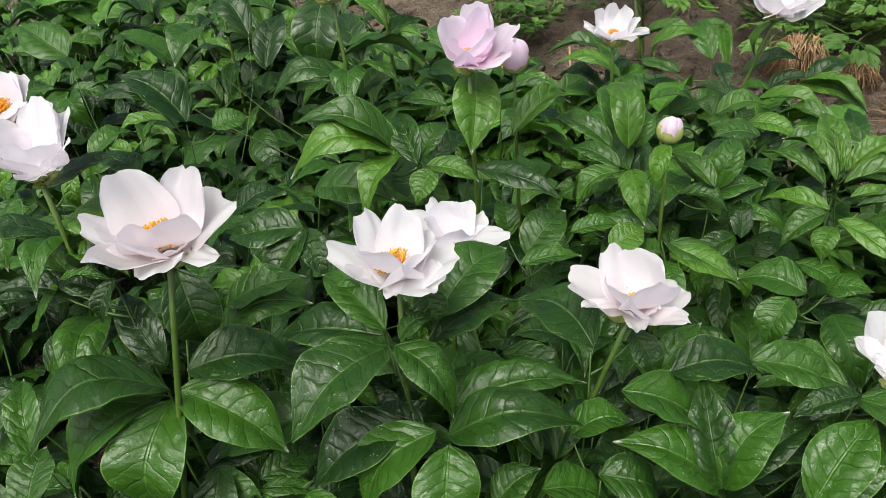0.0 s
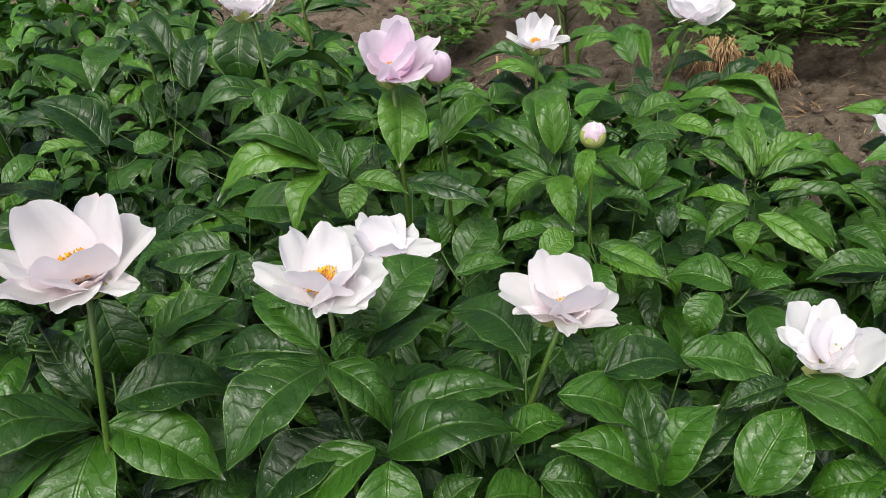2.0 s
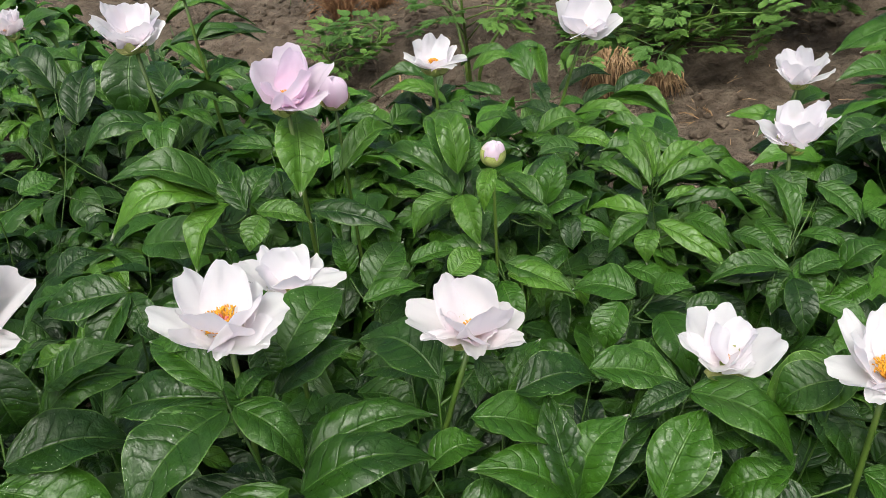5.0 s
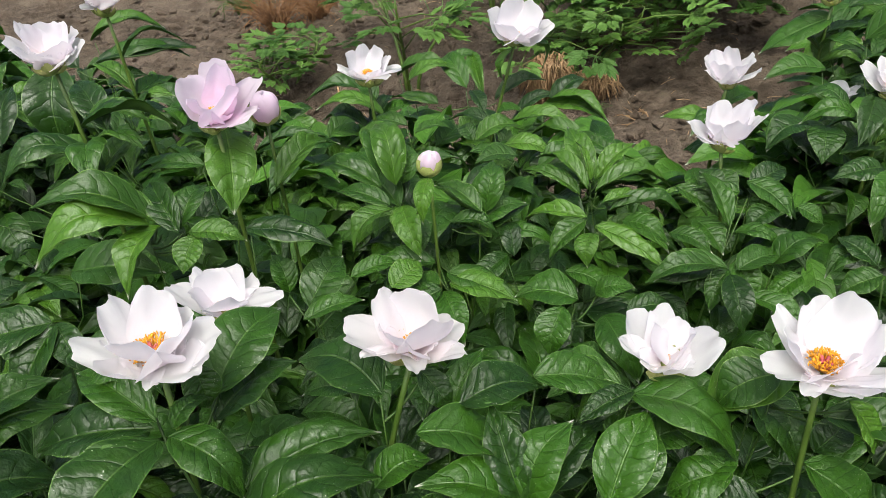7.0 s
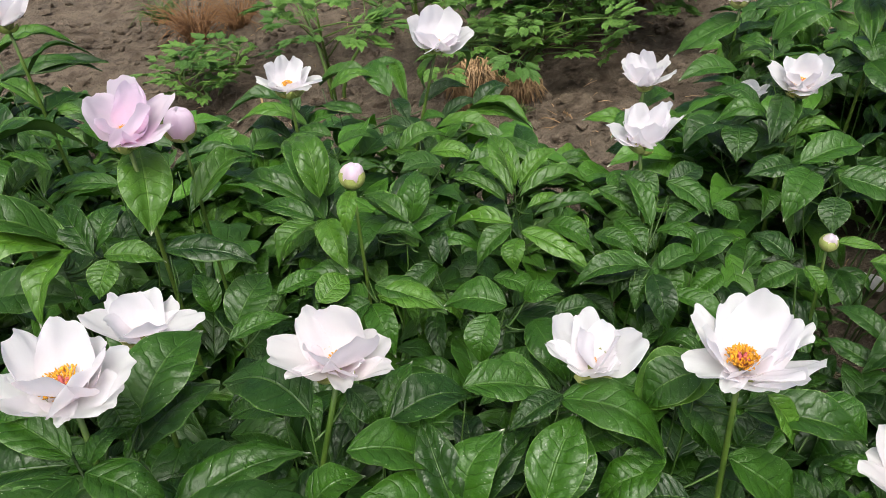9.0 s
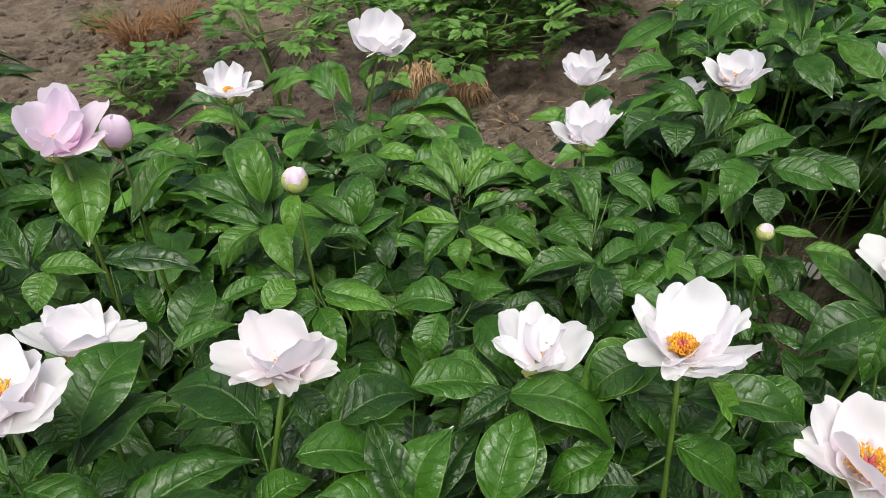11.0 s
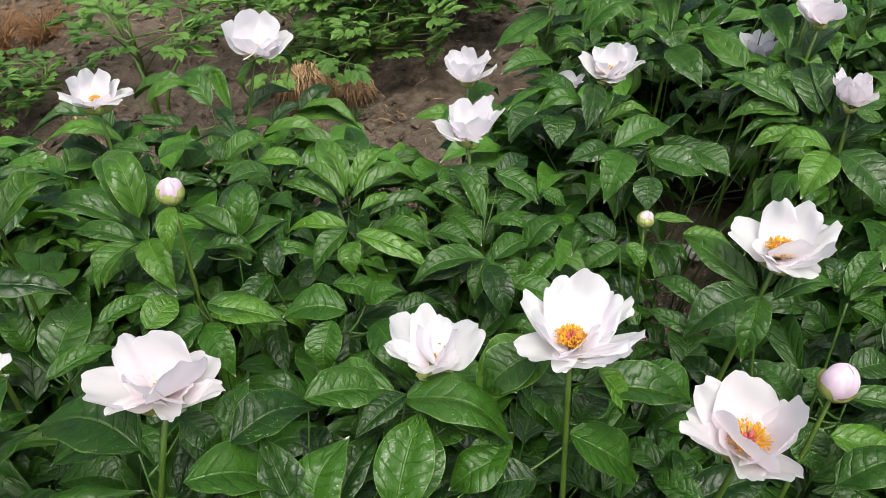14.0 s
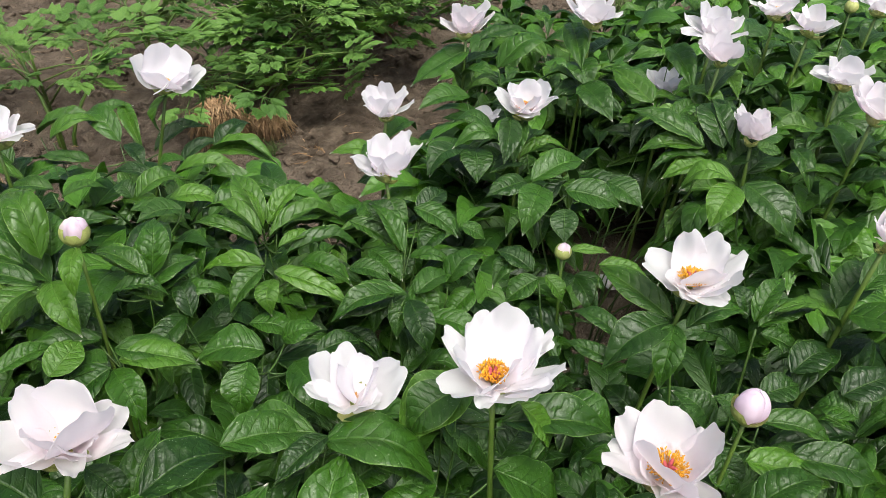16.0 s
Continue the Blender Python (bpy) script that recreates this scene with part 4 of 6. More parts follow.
c.leaf((-0.067, 0.520, 0.460), (-0.148, 0.474, 0.400), 0.067, 7, -1, False, 1.2)
c.leaf((-0.101, 0.536, 0.460), (-0.197, 0.495, 0.420), 0.068, 2, -15, False, 1.2)
c.leaf((-0.053, 0.501, 0.460), (-0.059, 0.462, 0.380), 0.064, 4, -16, False, 1.2)
c.leaf((-0.015, 0.478, 0.390), (0.034, 0.498, 0.420), 0.044, 5, 4, False, 1.2)
c.leaf((-0.081, 0.546, 0.440), (-0.148, 0.556, 0.445), 0.037, 0, 1, False, 1.2)
c.leaf((-0.078, 0.597, 0.430), (-0.100, 0.648, 0.470), 0.039, 6, -9, False, 1.2)
c.stalk((0.097, 0.583, 0.498), 0.0012)
c.leaf((0.100, 0.581, 0.500), (0.027, 0.650, 0.520), 0.074, 6, 2, False, 1.2)
c.stalk((0.163, 0.574, 0.439), 0.0012)
c.leaf((0.161, 0.573, 0.440), (0.219, 0.619, 0.490), 0.036, 0, 10, False, 1.2)
c.stalk((0.147, 0.611, 0.485), 0.0012)
c.leaf((0.146, 0.612, 0.490), (0.167, 0.577, 0.450), 0.031, 0, 18, False, 1.2)
c.stalk((0.076, 0.650, 0.447), 0.0012)
c.leaf((0.079, 0.650, 0.450), (0.019, 0.666, 0.450), 0.043, 2, -1, False, 1.2)
c.stalk((0.126, 0.546, 0.465), 0.0012)
c.leaf((0.123, 0.548, 0.470), (0.209, 0.513, 0.420), 0.067, 3, -5, False, 1.2)
c.stalk((0.178, 0.563, 0.472), 0.0012)
c.leaf((0.174, 0.563, 0.475), (0.269, 0.563, 0.465), 0.057, 3, 6, False, 1.2)
c.stalk((0.261, 0.571, 0.471), 0.0012)
c.leaf((0.258, 0.572, 0.475), (0.350, 0.552, 0.440), 0.053, 5, 12, False, 1.2)
c.stalk((0.352, 0.531, 0.452), 0.0012)
c.leaf((0.355, 0.532, 0.455), (0.285, 0.518, 0.450), 0.030, 5, -4, False, 1.2)
c.stalk((0.094, 0.493, 0.405), 0.0012)
c.leaf((0.092, 0.493, 0.410), (0.154, 0.496, 0.370), 0.053, 4, 16, False, 1.2)
c.stalk((0.072, 0.537, 0.417), 0.0012)
c.leaf((0.070, 0.536, 0.420), (0.135, 0.545, 0.430), 0.048, 7, -5, False, 1.2)
c.stalk((0.205, 0.465, 0.404))
c.leaf((0.205, 0.466, 0.410), (0.202, 0.548, 0.482), 0.045, 5, -7, False, 1.2)
c.leaf((0.204, 0.468, 0.410), (0.109, 0.496, 0.460), 0.061, 0, -3, False, 1.2)
c.leaf((0.208, 0.466, 0.410), (0.273, 0.506, 0.470), 0.056, 1, -2, False, 1.2)
c.leaf((0.286, 0.449, 0.400), (0.358, 0.504, 0.455), 0.058, 5, 12, False, 1.2)
c.leaf((0.035, 0.487, 0.400), (0.110, 0.494, 0.360), 0.062, 5, -4, False, 1.2)
c.leaf((0.232, 0.498, 0.370), (0.328, 0.545, 0.410), 0.040, 5, 4, False, 1.2)
c = clump[3]
c.stalk((0.347, 0.550, 0.447), 0.0012)
c.leaf((0.350, 0.549, 0.450), (0.278, 0.588, 0.440), 0.048, 2, 0, True, 1.2)
c.stalk((0.351, 0.530, 0.446), 0.0012)
c.leaf((0.353, 0.529, 0.450), (0.295, 0.540, 0.430), 0.034, 2, 3, True, 1.2)
c.stalk((0.355, 0.531, 0.445), 0.0012)
c.leaf((0.352, 0.534, 0.450), (0.433, 0.447, 0.400), 0.068, 4, -4, False, 1.2)
c.stalk((0.485, 0.479, 0.475), 0.0012)
c.leaf((0.487, 0.478, 0.480), (0.426, 0.493, 0.440), 0.052, 7, -19, True, 1.2)
c.stalk((0.304, 0.464, 0.379), 0.0012)
c.leaf((0.301, 0.462, 0.380), (0.364, 0.524, 0.430), 0.057, 7, 20, False, 1.2)
c.stalk((0.366, 0.447, 0.378), 0.0012)
c.leaf((0.363, 0.446, 0.380), (0.445, 0.466, 0.400), 0.041, 6, 1, False, 1.2)
c.stalk((0.490, 0.512, 0.415), 0.0012)
c.leaf((0.489, 0.515, 0.420), (0.505, 0.438, 0.370), 0.048, 0, -3, False, 1.1)
c.stalk((0.511, 0.434, 0.398), 0.0012)
c.leaf((0.509, 0.433, 0.400), (0.555, 0.445, 0.420), 0.036, 8, 14, False, 1.1)
c.stalk((0.508, 0.407, 0.495), 0.0012)
c.leaf((0.507, 0.408, 0.500), (0.527, 0.382, 0.440), 0.031, 5, 14, True, 1.2)
c.stalk((0.419, 0.444, 0.396), 0.0012)
c.leaf((0.422, 0.443, 0.400), (0.355, 0.461, 0.370), 0.048, 1, -13, False, 1.2)
c.stalk((0.433, 0.412, 0.376), 0.0012)
c.leaf((0.435, 0.411, 0.380), (0.386, 0.442, 0.360), 0.045, 7, -18, False, 1.2)
c.stalk((0.480, 0.498, 0.415), 0.0012)
c.leaf((0.480, 0.500, 0.420), (0.488, 0.458, 0.380), 0.042, 7, -3, False, 1.2)
c.stalk((0.507, 0.426, 0.456), 0.0012)
c.leaf((0.503, 0.429, 0.460), (0.602, 0.359, 0.440), 0.049, 2, 11, True, 1.2)
c.stalk((0.494, 0.424, 0.395), 0.0012)
c.leaf((0.491, 0.426, 0.400), (0.542, 0.362, 0.350), 0.069, 6, -3, False, 1.2)
c.stalk((0.357, 0.504, 0.397), 0.0012)
c.leaf((0.355, 0.504, 0.400), (0.424, 0.498, 0.400), 0.046, 0, 4, False, 1.2)
c.stalk((0.344, 0.556, 0.437), 0.0012)
c.leaf((0.346, 0.553, 0.440), (0.281, 0.614, 0.430), 0.057, 6, -6, False, 1.2)
c.stalk((0.360, 0.538, 0.426), 0.0012)
c.leaf((0.363, 0.537, 0.430), (0.302, 0.561, 0.400), 0.038, 4, 0, True, 1.2)
c.stalk((0.383, 0.539, 0.425), 0.0012)
c.leaf((0.381, 0.542, 0.430), (0.434, 0.465, 0.380), 0.062, 0, -3, False, 1.2)
c.stalk((0.330, 0.524, 0.369), 0.0012)
c.leaf((0.328, 0.524, 0.370), (0.383, 0.533, 0.410), 0.050, 3, 1, False, 1.2)
c.stalk((0.505, 0.484, 0.465), 0.0012)
c.leaf((0.509, 0.483, 0.470), (0.418, 0.501, 0.430), 0.070, 2, -10, True, 1.2)
c.stalk((0.580, 0.419, 0.436), 0.0012)
c.leaf((0.578, 0.421, 0.440), (0.610, 0.365, 0.420), 0.048, 8, 3, False, 1.2)
c.stalk((0.525, 0.417, 0.475), 0.0012)
c.leaf((0.525, 0.418, 0.480), (0.532, 0.387, 0.430), 0.028, 5, 2, True, 1.2)
c = clump[4]
c.stalk((0.789, 0.419, 0.444))
c.leaf((0.792, 0.431, 0.450), (0.781, 0.541, 0.475), 0.041, 5, -17, True, 0.9)
c.leaf((0.783, 0.427, 0.450), (0.688, 0.449, 0.415), 0.051, 7, -14, False, 1.0)
c.leaf((0.784, 0.419, 0.450), (0.724, 0.389, 0.400), 0.036, 7, -5, False, 1.2)
c.leaf((0.790, 0.407, 0.450), (0.872, 0.375, 0.455), 0.039, 0, -4, False, 1.1)
c.leaf((0.803, 0.425, 0.450), (0.826, 0.461, 0.480), 0.022, 4, -1, False, 1.3)
c.leaf((0.743, 0.464, 0.420), (0.730, 0.540, 0.430), 0.031, 0, -6, False, 1.1)
c.leaf((0.712, 0.450, 0.410), (0.688, 0.510, 0.420), 0.026, 9, -16, False, 1.2)
c.stalk((0.872, 0.360, 0.440))
c.leaf((0.872, 0.358, 0.440), (0.956, 0.329, 0.445), 0.036, 5, 7, False, 1.3)
c.leaf((0.876, 0.366, 0.440), (0.944, 0.373, 0.475), 0.029, 7, 0, False, 1.1)
c.leaf((0.862, 0.349, 0.440), (0.891, 0.302, 0.410), 0.039, 5, 4, False, 1.3)
c.leaf((0.873, 0.376, 0.440), (0.884, 0.415, 0.470), 0.028, 4, 1, False, 1.0)
c.leaf((0.954, 0.306, 0.460), (1.038, 0.299, 0.490), 0.053, 7, -3, False, 1.1)
c.leaf((0.838, 0.291, 0.430), (0.898, 0.278, 0.440), 0.042, 0, 6, False, 1.3)
c.leaf((0.787, 0.298, 0.420), (0.840, 0.279, 0.420), 0.037, 2, 17, False, 1.1)
c.leaf((0.828, 0.205, 0.430), (0.815, 0.251, 0.420), 0.035, 7, -17, False, 1.3)
c.leaf((0.799, 0.235, 0.430), (0.809, 0.241, 0.410), 0.017, 0, -11, False, 1.1)
c.leaf((0.824, 0.228, 0.450), (0.894, 0.202, 0.460), 0.041, 9, 19, False, 1.3)
c.stalk((0.741, 0.271, 0.426), 0.0012)
c.leaf((0.739, 0.274, 0.430), (0.796, 0.208, 0.410), 0.033, 2, 2, True, 1.2)
c.stalk((0.693, 0.251, 0.416), 0.0012)
c.leaf((0.690, 0.254, 0.420), (0.761, 0.184, 0.390), 0.041, 9, 17, True, 0.9)
c.stalk((0.743, 0.226, 0.406), 0.0012)
c.leaf((0.740, 0.229, 0.410), (0.806, 0.158, 0.390), 0.045, 2, 18, False, 1.1)
c.stalk((0.661, 0.221, 0.397), 0.0012)
c.leaf((0.658, 0.222, 0.400), (0.739, 0.191, 0.410), 0.045, 4, 1, False, 1.1)
c.stalk((0.713, 0.288, 0.438), 0.0012)
c.leaf((0.714, 0.287, 0.440), (0.704, 0.313, 0.460), 0.025, 4, -18, False, 1.2)
c.stalk((0.709, 0.308, 0.408), 0.0012)
c.leaf((0.710, 0.306, 0.410), (0.698, 0.357, 0.440), 0.037, 7, -15, False, 1.2)
c.stalk((0.702, 0.290, 0.395), 0.0012)
c.leaf((0.703, 0.292, 0.400), (0.691, 0.254, 0.360), 0.040, 2, 17, False, 1.0)
c = clump[5]
c.stalk((-0.339, 0.913, 0.497), 0.0012)
c.leaf((-0.341, 0.912, 0.500), (-0.284, 0.937, 0.510), 0.045, 0, 11, False, 1.1)
c.stalk((-0.465, 1.123, 0.540), 0.0012)
c.leaf((-0.461, 1.121, 0.540), (-0.564, 1.164, 0.617), 0.081, 2, -4, False, 1.2)
c.stalk((-0.412, 1.093, 0.537), 0.0012)
c.leaf((-0.414, 1.092, 0.540), (-0.361, 1.123, 0.540), 0.044, 2, 20, False, 1.0)
c.stalk((-0.480, 1.087, 0.557), 0.0012)
c.leaf((-0.477, 1.089, 0.560), (-0.559, 1.060, 0.550), 0.026, 7, -13, True, 1.1)
c.stalk((-0.558, 0.981, 0.557), 0.0012)
c.leaf((-0.560, 0.978, 0.560), (-0.512, 1.046, 0.570), 0.042, 7, 5, False, 1.1)
c.stalk((-0.495, 1.119, 0.567), 0.0012)
c.leaf((-0.490, 1.118, 0.570), (-0.616, 1.135, 0.570), 0.036, 4, -8, False, 1.0)
c.stalk((-0.719, 1.108, 0.597), 0.0012)
c.leaf((-0.720, 1.105, 0.600), (-0.684, 1.181, 0.600), 0.047, 7, 13, False, 0.9)
c.stalk((-0.513, 1.015, 0.517), 0.0012)
c.leaf((-0.510, 1.013, 0.520), (-0.600, 1.064, 0.530), 0.052, 9, 2, False, 0.9)
c.stalk((-0.580, 0.816, 0.595), 0.0012)
c.leaf((-0.579, 0.819, 0.600), (-0.587, 0.747, 0.540), 0.052, 2, -2, False, 1.2)
c.stalk((-0.508, 0.841, 0.615), 0.0012)
c.leaf((-0.508, 0.842, 0.620), (-0.511, 0.828, 0.570), 0.022, 4, -19, True, 1.1)
c.stalk((-0.746, 1.367, 0.579), 0.0012)
c.leaf((-0.742, 1.364, 0.580), (-0.848, 1.432, 0.630), 0.078, 9, -19, False, 1.2)
c.stalk((-0.435, 1.479, 0.548), 0.0012)
c.leaf((-0.432, 1.475, 0.550), (-0.518, 1.574, 0.569), 0.067, 4, -9, False, 1.3)
c.stalk((-0.398, 1.423, 0.500), 0.0012)
c.leaf((-0.399, 1.418, 0.500), (-0.369, 1.529, 0.570), 0.064, 5, 9, False, 1.2)
c.stalk((-0.254, 1.035, 0.447), 0.0012)
c.leaf((-0.259, 1.037, 0.450), (-0.132, 0.990, 0.446), 0.072, 2, 20, False, 1.2)
c.stalk((-0.062, 0.772, 0.468), 0.0012)
c.leaf((-0.061, 0.768, 0.470), (-0.073, 0.853, 0.500), 0.037, 2, -11, False, 1.2)
c = clump[6]
c.stalk((0.002, 0.978, 0.634), 0.0012)
c.leaf((0.002, 0.982, 0.640), (-0.011, 0.890, 0.565), 0.061, 5, -11, True, 1.2)
c.stalk((-0.125, 0.936, 0.547), 0.0012)
c.leaf((-0.119, 0.937, 0.550), (-0.258, 0.904, 0.548), 0.056, 4, -15, True, 1.3)
c.stalk((-0.109, 0.935, 0.540), 0.0012)
c.leaf((-0.107, 0.939, 0.545), (-0.160, 0.855, 0.505), 0.044, 7, 3, True, 1.2)
c.stalk((-0.121, 0.952, 0.549), 0.0012)
c.leaf((-0.116, 0.952, 0.550), (-0.248, 0.954, 0.606), 0.058, 7, -15, True, 1.2)
c.stalk((-0.113, 0.945, 0.548), 0.0012)
c.leaf((-0.109, 0.941, 0.550), (-0.207, 1.030, 0.582), 0.043, 5, -1, True, 1.1)
c.stalk((-0.088, 0.925, 0.538), 0.0012)
c.leaf((-0.086, 0.920, 0.540), (-0.117, 1.025, 0.570), 0.040, 2, -19, False, 1.0)
c.stalk((-0.082, 0.930, 0.538), 0.0012)
c.leaf((-0.084, 0.928, 0.540), (-0.042, 0.992, 0.565), 0.038, 0, 4, False, 1.1)
c.stalk((-0.066, 0.900, 0.536), 0.0012)
c.leaf((-0.065, 0.902, 0.540), (-0.090, 0.868, 0.510), 0.037, 2, -16, True, 0.9)
c.stalk((-0.070, 0.914, 0.536), 0.0012)
c.leaf((-0.073, 0.915, 0.540), (-0.004, 0.890, 0.525), 0.035, 2, 11, True, 1.1)
c.stalk((0.001, 0.906, 0.526), 0.0012)
c.leaf((-0.003, 0.908, 0.530), (0.101, 0.861, 0.510), 0.050, 9, 0, False, 1.3)
c = clump[7]
c.stalk((0.199, 0.938, 0.484))
c.leaf((0.195, 0.938, 0.490), (0.126, 0.910, 0.455), 0.038, 7, 0, True, 1.3)
c.leaf((0.195, 0.948, 0.490), (0.128, 1.007, 0.500), 0.032, 0, -15, True, 0.9)
c.leaf((0.216, 1.000, 0.490), (0.214, 1.104, 0.545), 0.047, 4, -4, True, 1.3)
c.leaf((0.195, 1.004, 0.490), (0.111, 1.086, 0.510), 0.038, 0, -18, True, 1.3)
c.leaf((0.209, 0.939, 0.490), (0.212, 0.862, 0.450), 0.037, 0, 18, True, 1.2)
c.leaf((0.198, 0.933, 0.490), (0.192, 0.907, 0.470), 0.013, 2, 4, True, 1.0)
c.leaf((0.230, 1.016, 0.480), (0.251, 1.065, 0.520), 0.035, 4, 11, False, 1.0)
c.stalk((0.238, 0.875, 0.555), 0.0012)
c.leaf((0.239, 0.877, 0.560), (0.215, 0.834, 0.520), 0.024, 4, -10, True, 1.2)
c.stalk((0.314, 0.909, 0.468), 0.0012)
c.leaf((0.316, 0.906, 0.470), (0.275, 0.979, 0.490), 0.031, 2, -5, True, 1.1)
c.stalk((0.329, 0.934, 0.449), 0.0012)
c.leaf((0.328, 0.932, 0.450), (0.365, 0.991, 0.500), 0.041, 4, 6, False, 1.2)
c.stalk((0.275, 0.924, 0.447), 0.0012)
c.leaf((0.273, 0.926, 0.450), (0.335, 0.892, 0.440), 0.030, 7, 5, True, 1.3)
c.stalk((0.228, 1.088, 0.468), 0.0012)
c.leaf((0.229, 1.084, 0.470), (0.206, 1.194, 0.500), 0.051, 4, -17, True, 1.0)
c.stalk((0.316, 0.948, 0.448), 0.0012)
c.leaf((0.318, 0.945, 0.450), (0.286, 1.026, 0.465), 0.031, 0, -2, True, 1.0)
c.stalk((0.326, 0.957, 0.429), 0.0012)
c.leaf((0.324, 0.954, 0.430), (0.377, 1.031, 0.480), 0.047, 0, 0, False, 1.1)
c.stalk((0.316, 0.934, 0.428), 0.0012)
c.leaf((0.313, 0.934, 0.430), (0.395, 0.938, 0.450), 0.043, 0, 10, False, 1.0)
c.stalk((0.324, 0.898, 0.427), 0.0012)
c.leaf((0.325, 0.896, 0.430), (0.292, 0.952, 0.430), 0.030, 2, -2, True, 1.1)
c.stalk((0.245, 0.839, 0.426), 0.0012)
c.leaf((0.242, 0.842, 0.430), (0.317, 0.768, 0.410), 0.051, 9, 0, True, 1.2)
c.stalk((0.223, 0.824, 0.426), 0.0012)
c.leaf((0.225, 0.822, 0.430), (0.177, 0.863, 0.400), 0.050, 0, 1, True, 0.9)
c.stalk((0.222, 0.810, 0.426), 0.0012)
c.leaf((0.224, 0.810, 0.430), (0.165, 0.813, 0.400), 0.048, 5, -10, False, 1.2)
c.stalk((0.227, 0.813, 0.415), 0.0012)
c.leaf((0.227, 0.816, 0.420), (0.233, 0.747, 0.380), 0.038, 7, 6, False, 1.2)
c.stalk((0.233, 0.883, 0.417), 0.0012)
c.leaf((0.237, 0.883, 0.420), (0.134, 0.899, 0.420), 0.043, 2, -7, False, 1.1)
c.stalk((0.246, 0.906, 0.407), 0.0012)
c.leaf((0.248, 0.903, 0.410), (0.177, 0.976, 0.420), 0.037, 9, -5, False, 1.0)
c.stalk((0.392, 0.755, 0.397), 0.0012)
c.leaf((0.395, 0.753, 0.400), (0.319, 0.796, 0.400), 0.062, 2, -8, False, 1.3)
c.stalk((0.359, 0.724, 0.415), 0.0012)
c.leaf((0.360, 0.725, 0.420), (0.328, 0.693, 0.370), 0.045, 7, -1, False, 1.2)
c.stalk((0.435, 0.781, 0.377), 0.0012)
c.leaf((0.433, 0.782, 0.380), (0.481, 0.757, 0.390), 0.039, 4, 11, False, 1.0)
c.stalk((0.461, 0.738, 0.367), 0.0012)
c.leaf((0.459, 0.738, 0.370), (0.522, 0.724, 0.370), 0.035, 2, 6, False, 1.3)
c.stalk((0.422, 0.729, 0.375), 0.0012)
c.leaf((0.422, 0.732, 0.380), (0.431, 0.646, 0.330), 0.051, 4, 11, False, 1.3)
c.stalk((0.298, 1.019, 0.417), 0.0012)
c.leaf((0.301, 1.023, 0.420), (0.226, 0.922, 0.410), 0.064, 7, -5, False, 0.9)
c.stalk((0.234, 0.961, 0.446), 0.0012)
c.leaf((0.235, 0.963, 0.450), (0.217, 0.899, 0.420), 0.033, 7, -13, False, 1.0)
c.stalk((0.326, 0.966, 0.424))
c.leaf((0.326, 0.966, 0.430), (0.286, 1.053, 0.445), 0.035, 7, -8, True, 0.9)
c.leaf((0.332, 0.965, 0.430), (0.370, 1.008, 0.480), 0.045, 4, 3, False, 1.3)
c.leaf((0.327, 0.932, 0.420), (0.403, 0.947, 0.440), 0.043, 2, 3, False, 1.1)
c.leaf((0.330, 0.912, 0.420), (0.290, 0.970, 0.420), 0.030, 7, 3, True, 1.3)
c.leaf((0.352, 0.879, 0.400), (0.358, 0.940, 0.420), 0.032, 4, -5, False, 1.2)
c.stalk((0.053, 0.858, 0.418), 0.0012)
c.leaf((0.051, 0.856, 0.420), (0.113, 0.914, 0.450), 0.058, 7, 14, False, 0.9)
c.stalk((0.030, 0.901, 0.419), 0.0012)
c.leaf((0.031, 0.899, 0.420), (0.019, 0.943, 0.460), 0.035, 7, 2, False, 1.2)
c.stalk((0.163, 0.827, 0.437), 0.0012)
c.leaf((0.161, 0.826, 0.440), (0.211, 0.857, 0.450), 0.042, 2, 19, True, 0.9)
c.stalk((0.043, 0.806, 0.437), 0.0012)
c.leaf((0.040, 0.806, 0.440), (0.123, 0.819, 0.440), 0.031, 2, 4, False, 0.9)
c.stalk((0.118, 0.873, 0.437), 0.0012)
c.leaf((0.115, 0.872, 0.440), (0.186, 0.882, 0.440), 0.029, 2, 13, False, 1.0)
c.stalk((0.240, 0.815, 0.426), 0.0012)
c.leaf((0.237, 0.817, 0.430), (0.317, 0.772, 0.410), 0.049, 5, 5, True, 1.0)
c = clump[8]
c.stalk((0.506, 0.956, 0.449), 0.0012)
c.leaf((0.506, 0.952, 0.450), (0.511, 1.047, 0.500), 0.041, 0, -9, True, 1.0)
c.stalk((0.499, 0.936, 0.459), 0.0012)
c.leaf((0.498, 0.933, 0.460), (0.502, 0.992, 0.500), 0.011, 0, 3, True, 1.3)
c.stalk((0.516, 0.950, 0.449), 0.0012)
c.leaf((0.513, 0.949, 0.450), (0.586, 0.966, 0.490), 0.031, 2, 7, True, 1.3)
c.stalk((0.489, 0.932, 0.448), 0.0012)
c.leaf((0.491, 0.928, 0.450), (0.447, 1.021, 0.475), 0.027, 7, 2, True, 1.1)
c.stalk((0.480, 0.939, 0.438), 0.0012)
c.leaf((0.482, 0.936, 0.440), (0.420, 1.016, 0.460), 0.027, 0, -10, True, 1.1)
c.stalk((0.506, 0.924, 0.442), 0.0012)
c.leaf((0.501, 0.925, 0.445), (0.620, 0.908, 0.440), 0.037, 7, 2, True, 1.3)
c.stalk((0.503, 0.898, 0.436), 0.0012)
c.leaf((0.500, 0.898, 0.440), (0.566, 0.896, 0.425), 0.024, 7, 5, True, 1.2)
c.stalk((0.467, 0.887, 0.426), 0.0012)
c.leaf((0.470, 0.885, 0.430), (0.396, 0.951, 0.415), 0.030, 2, -15, True, 1.2)
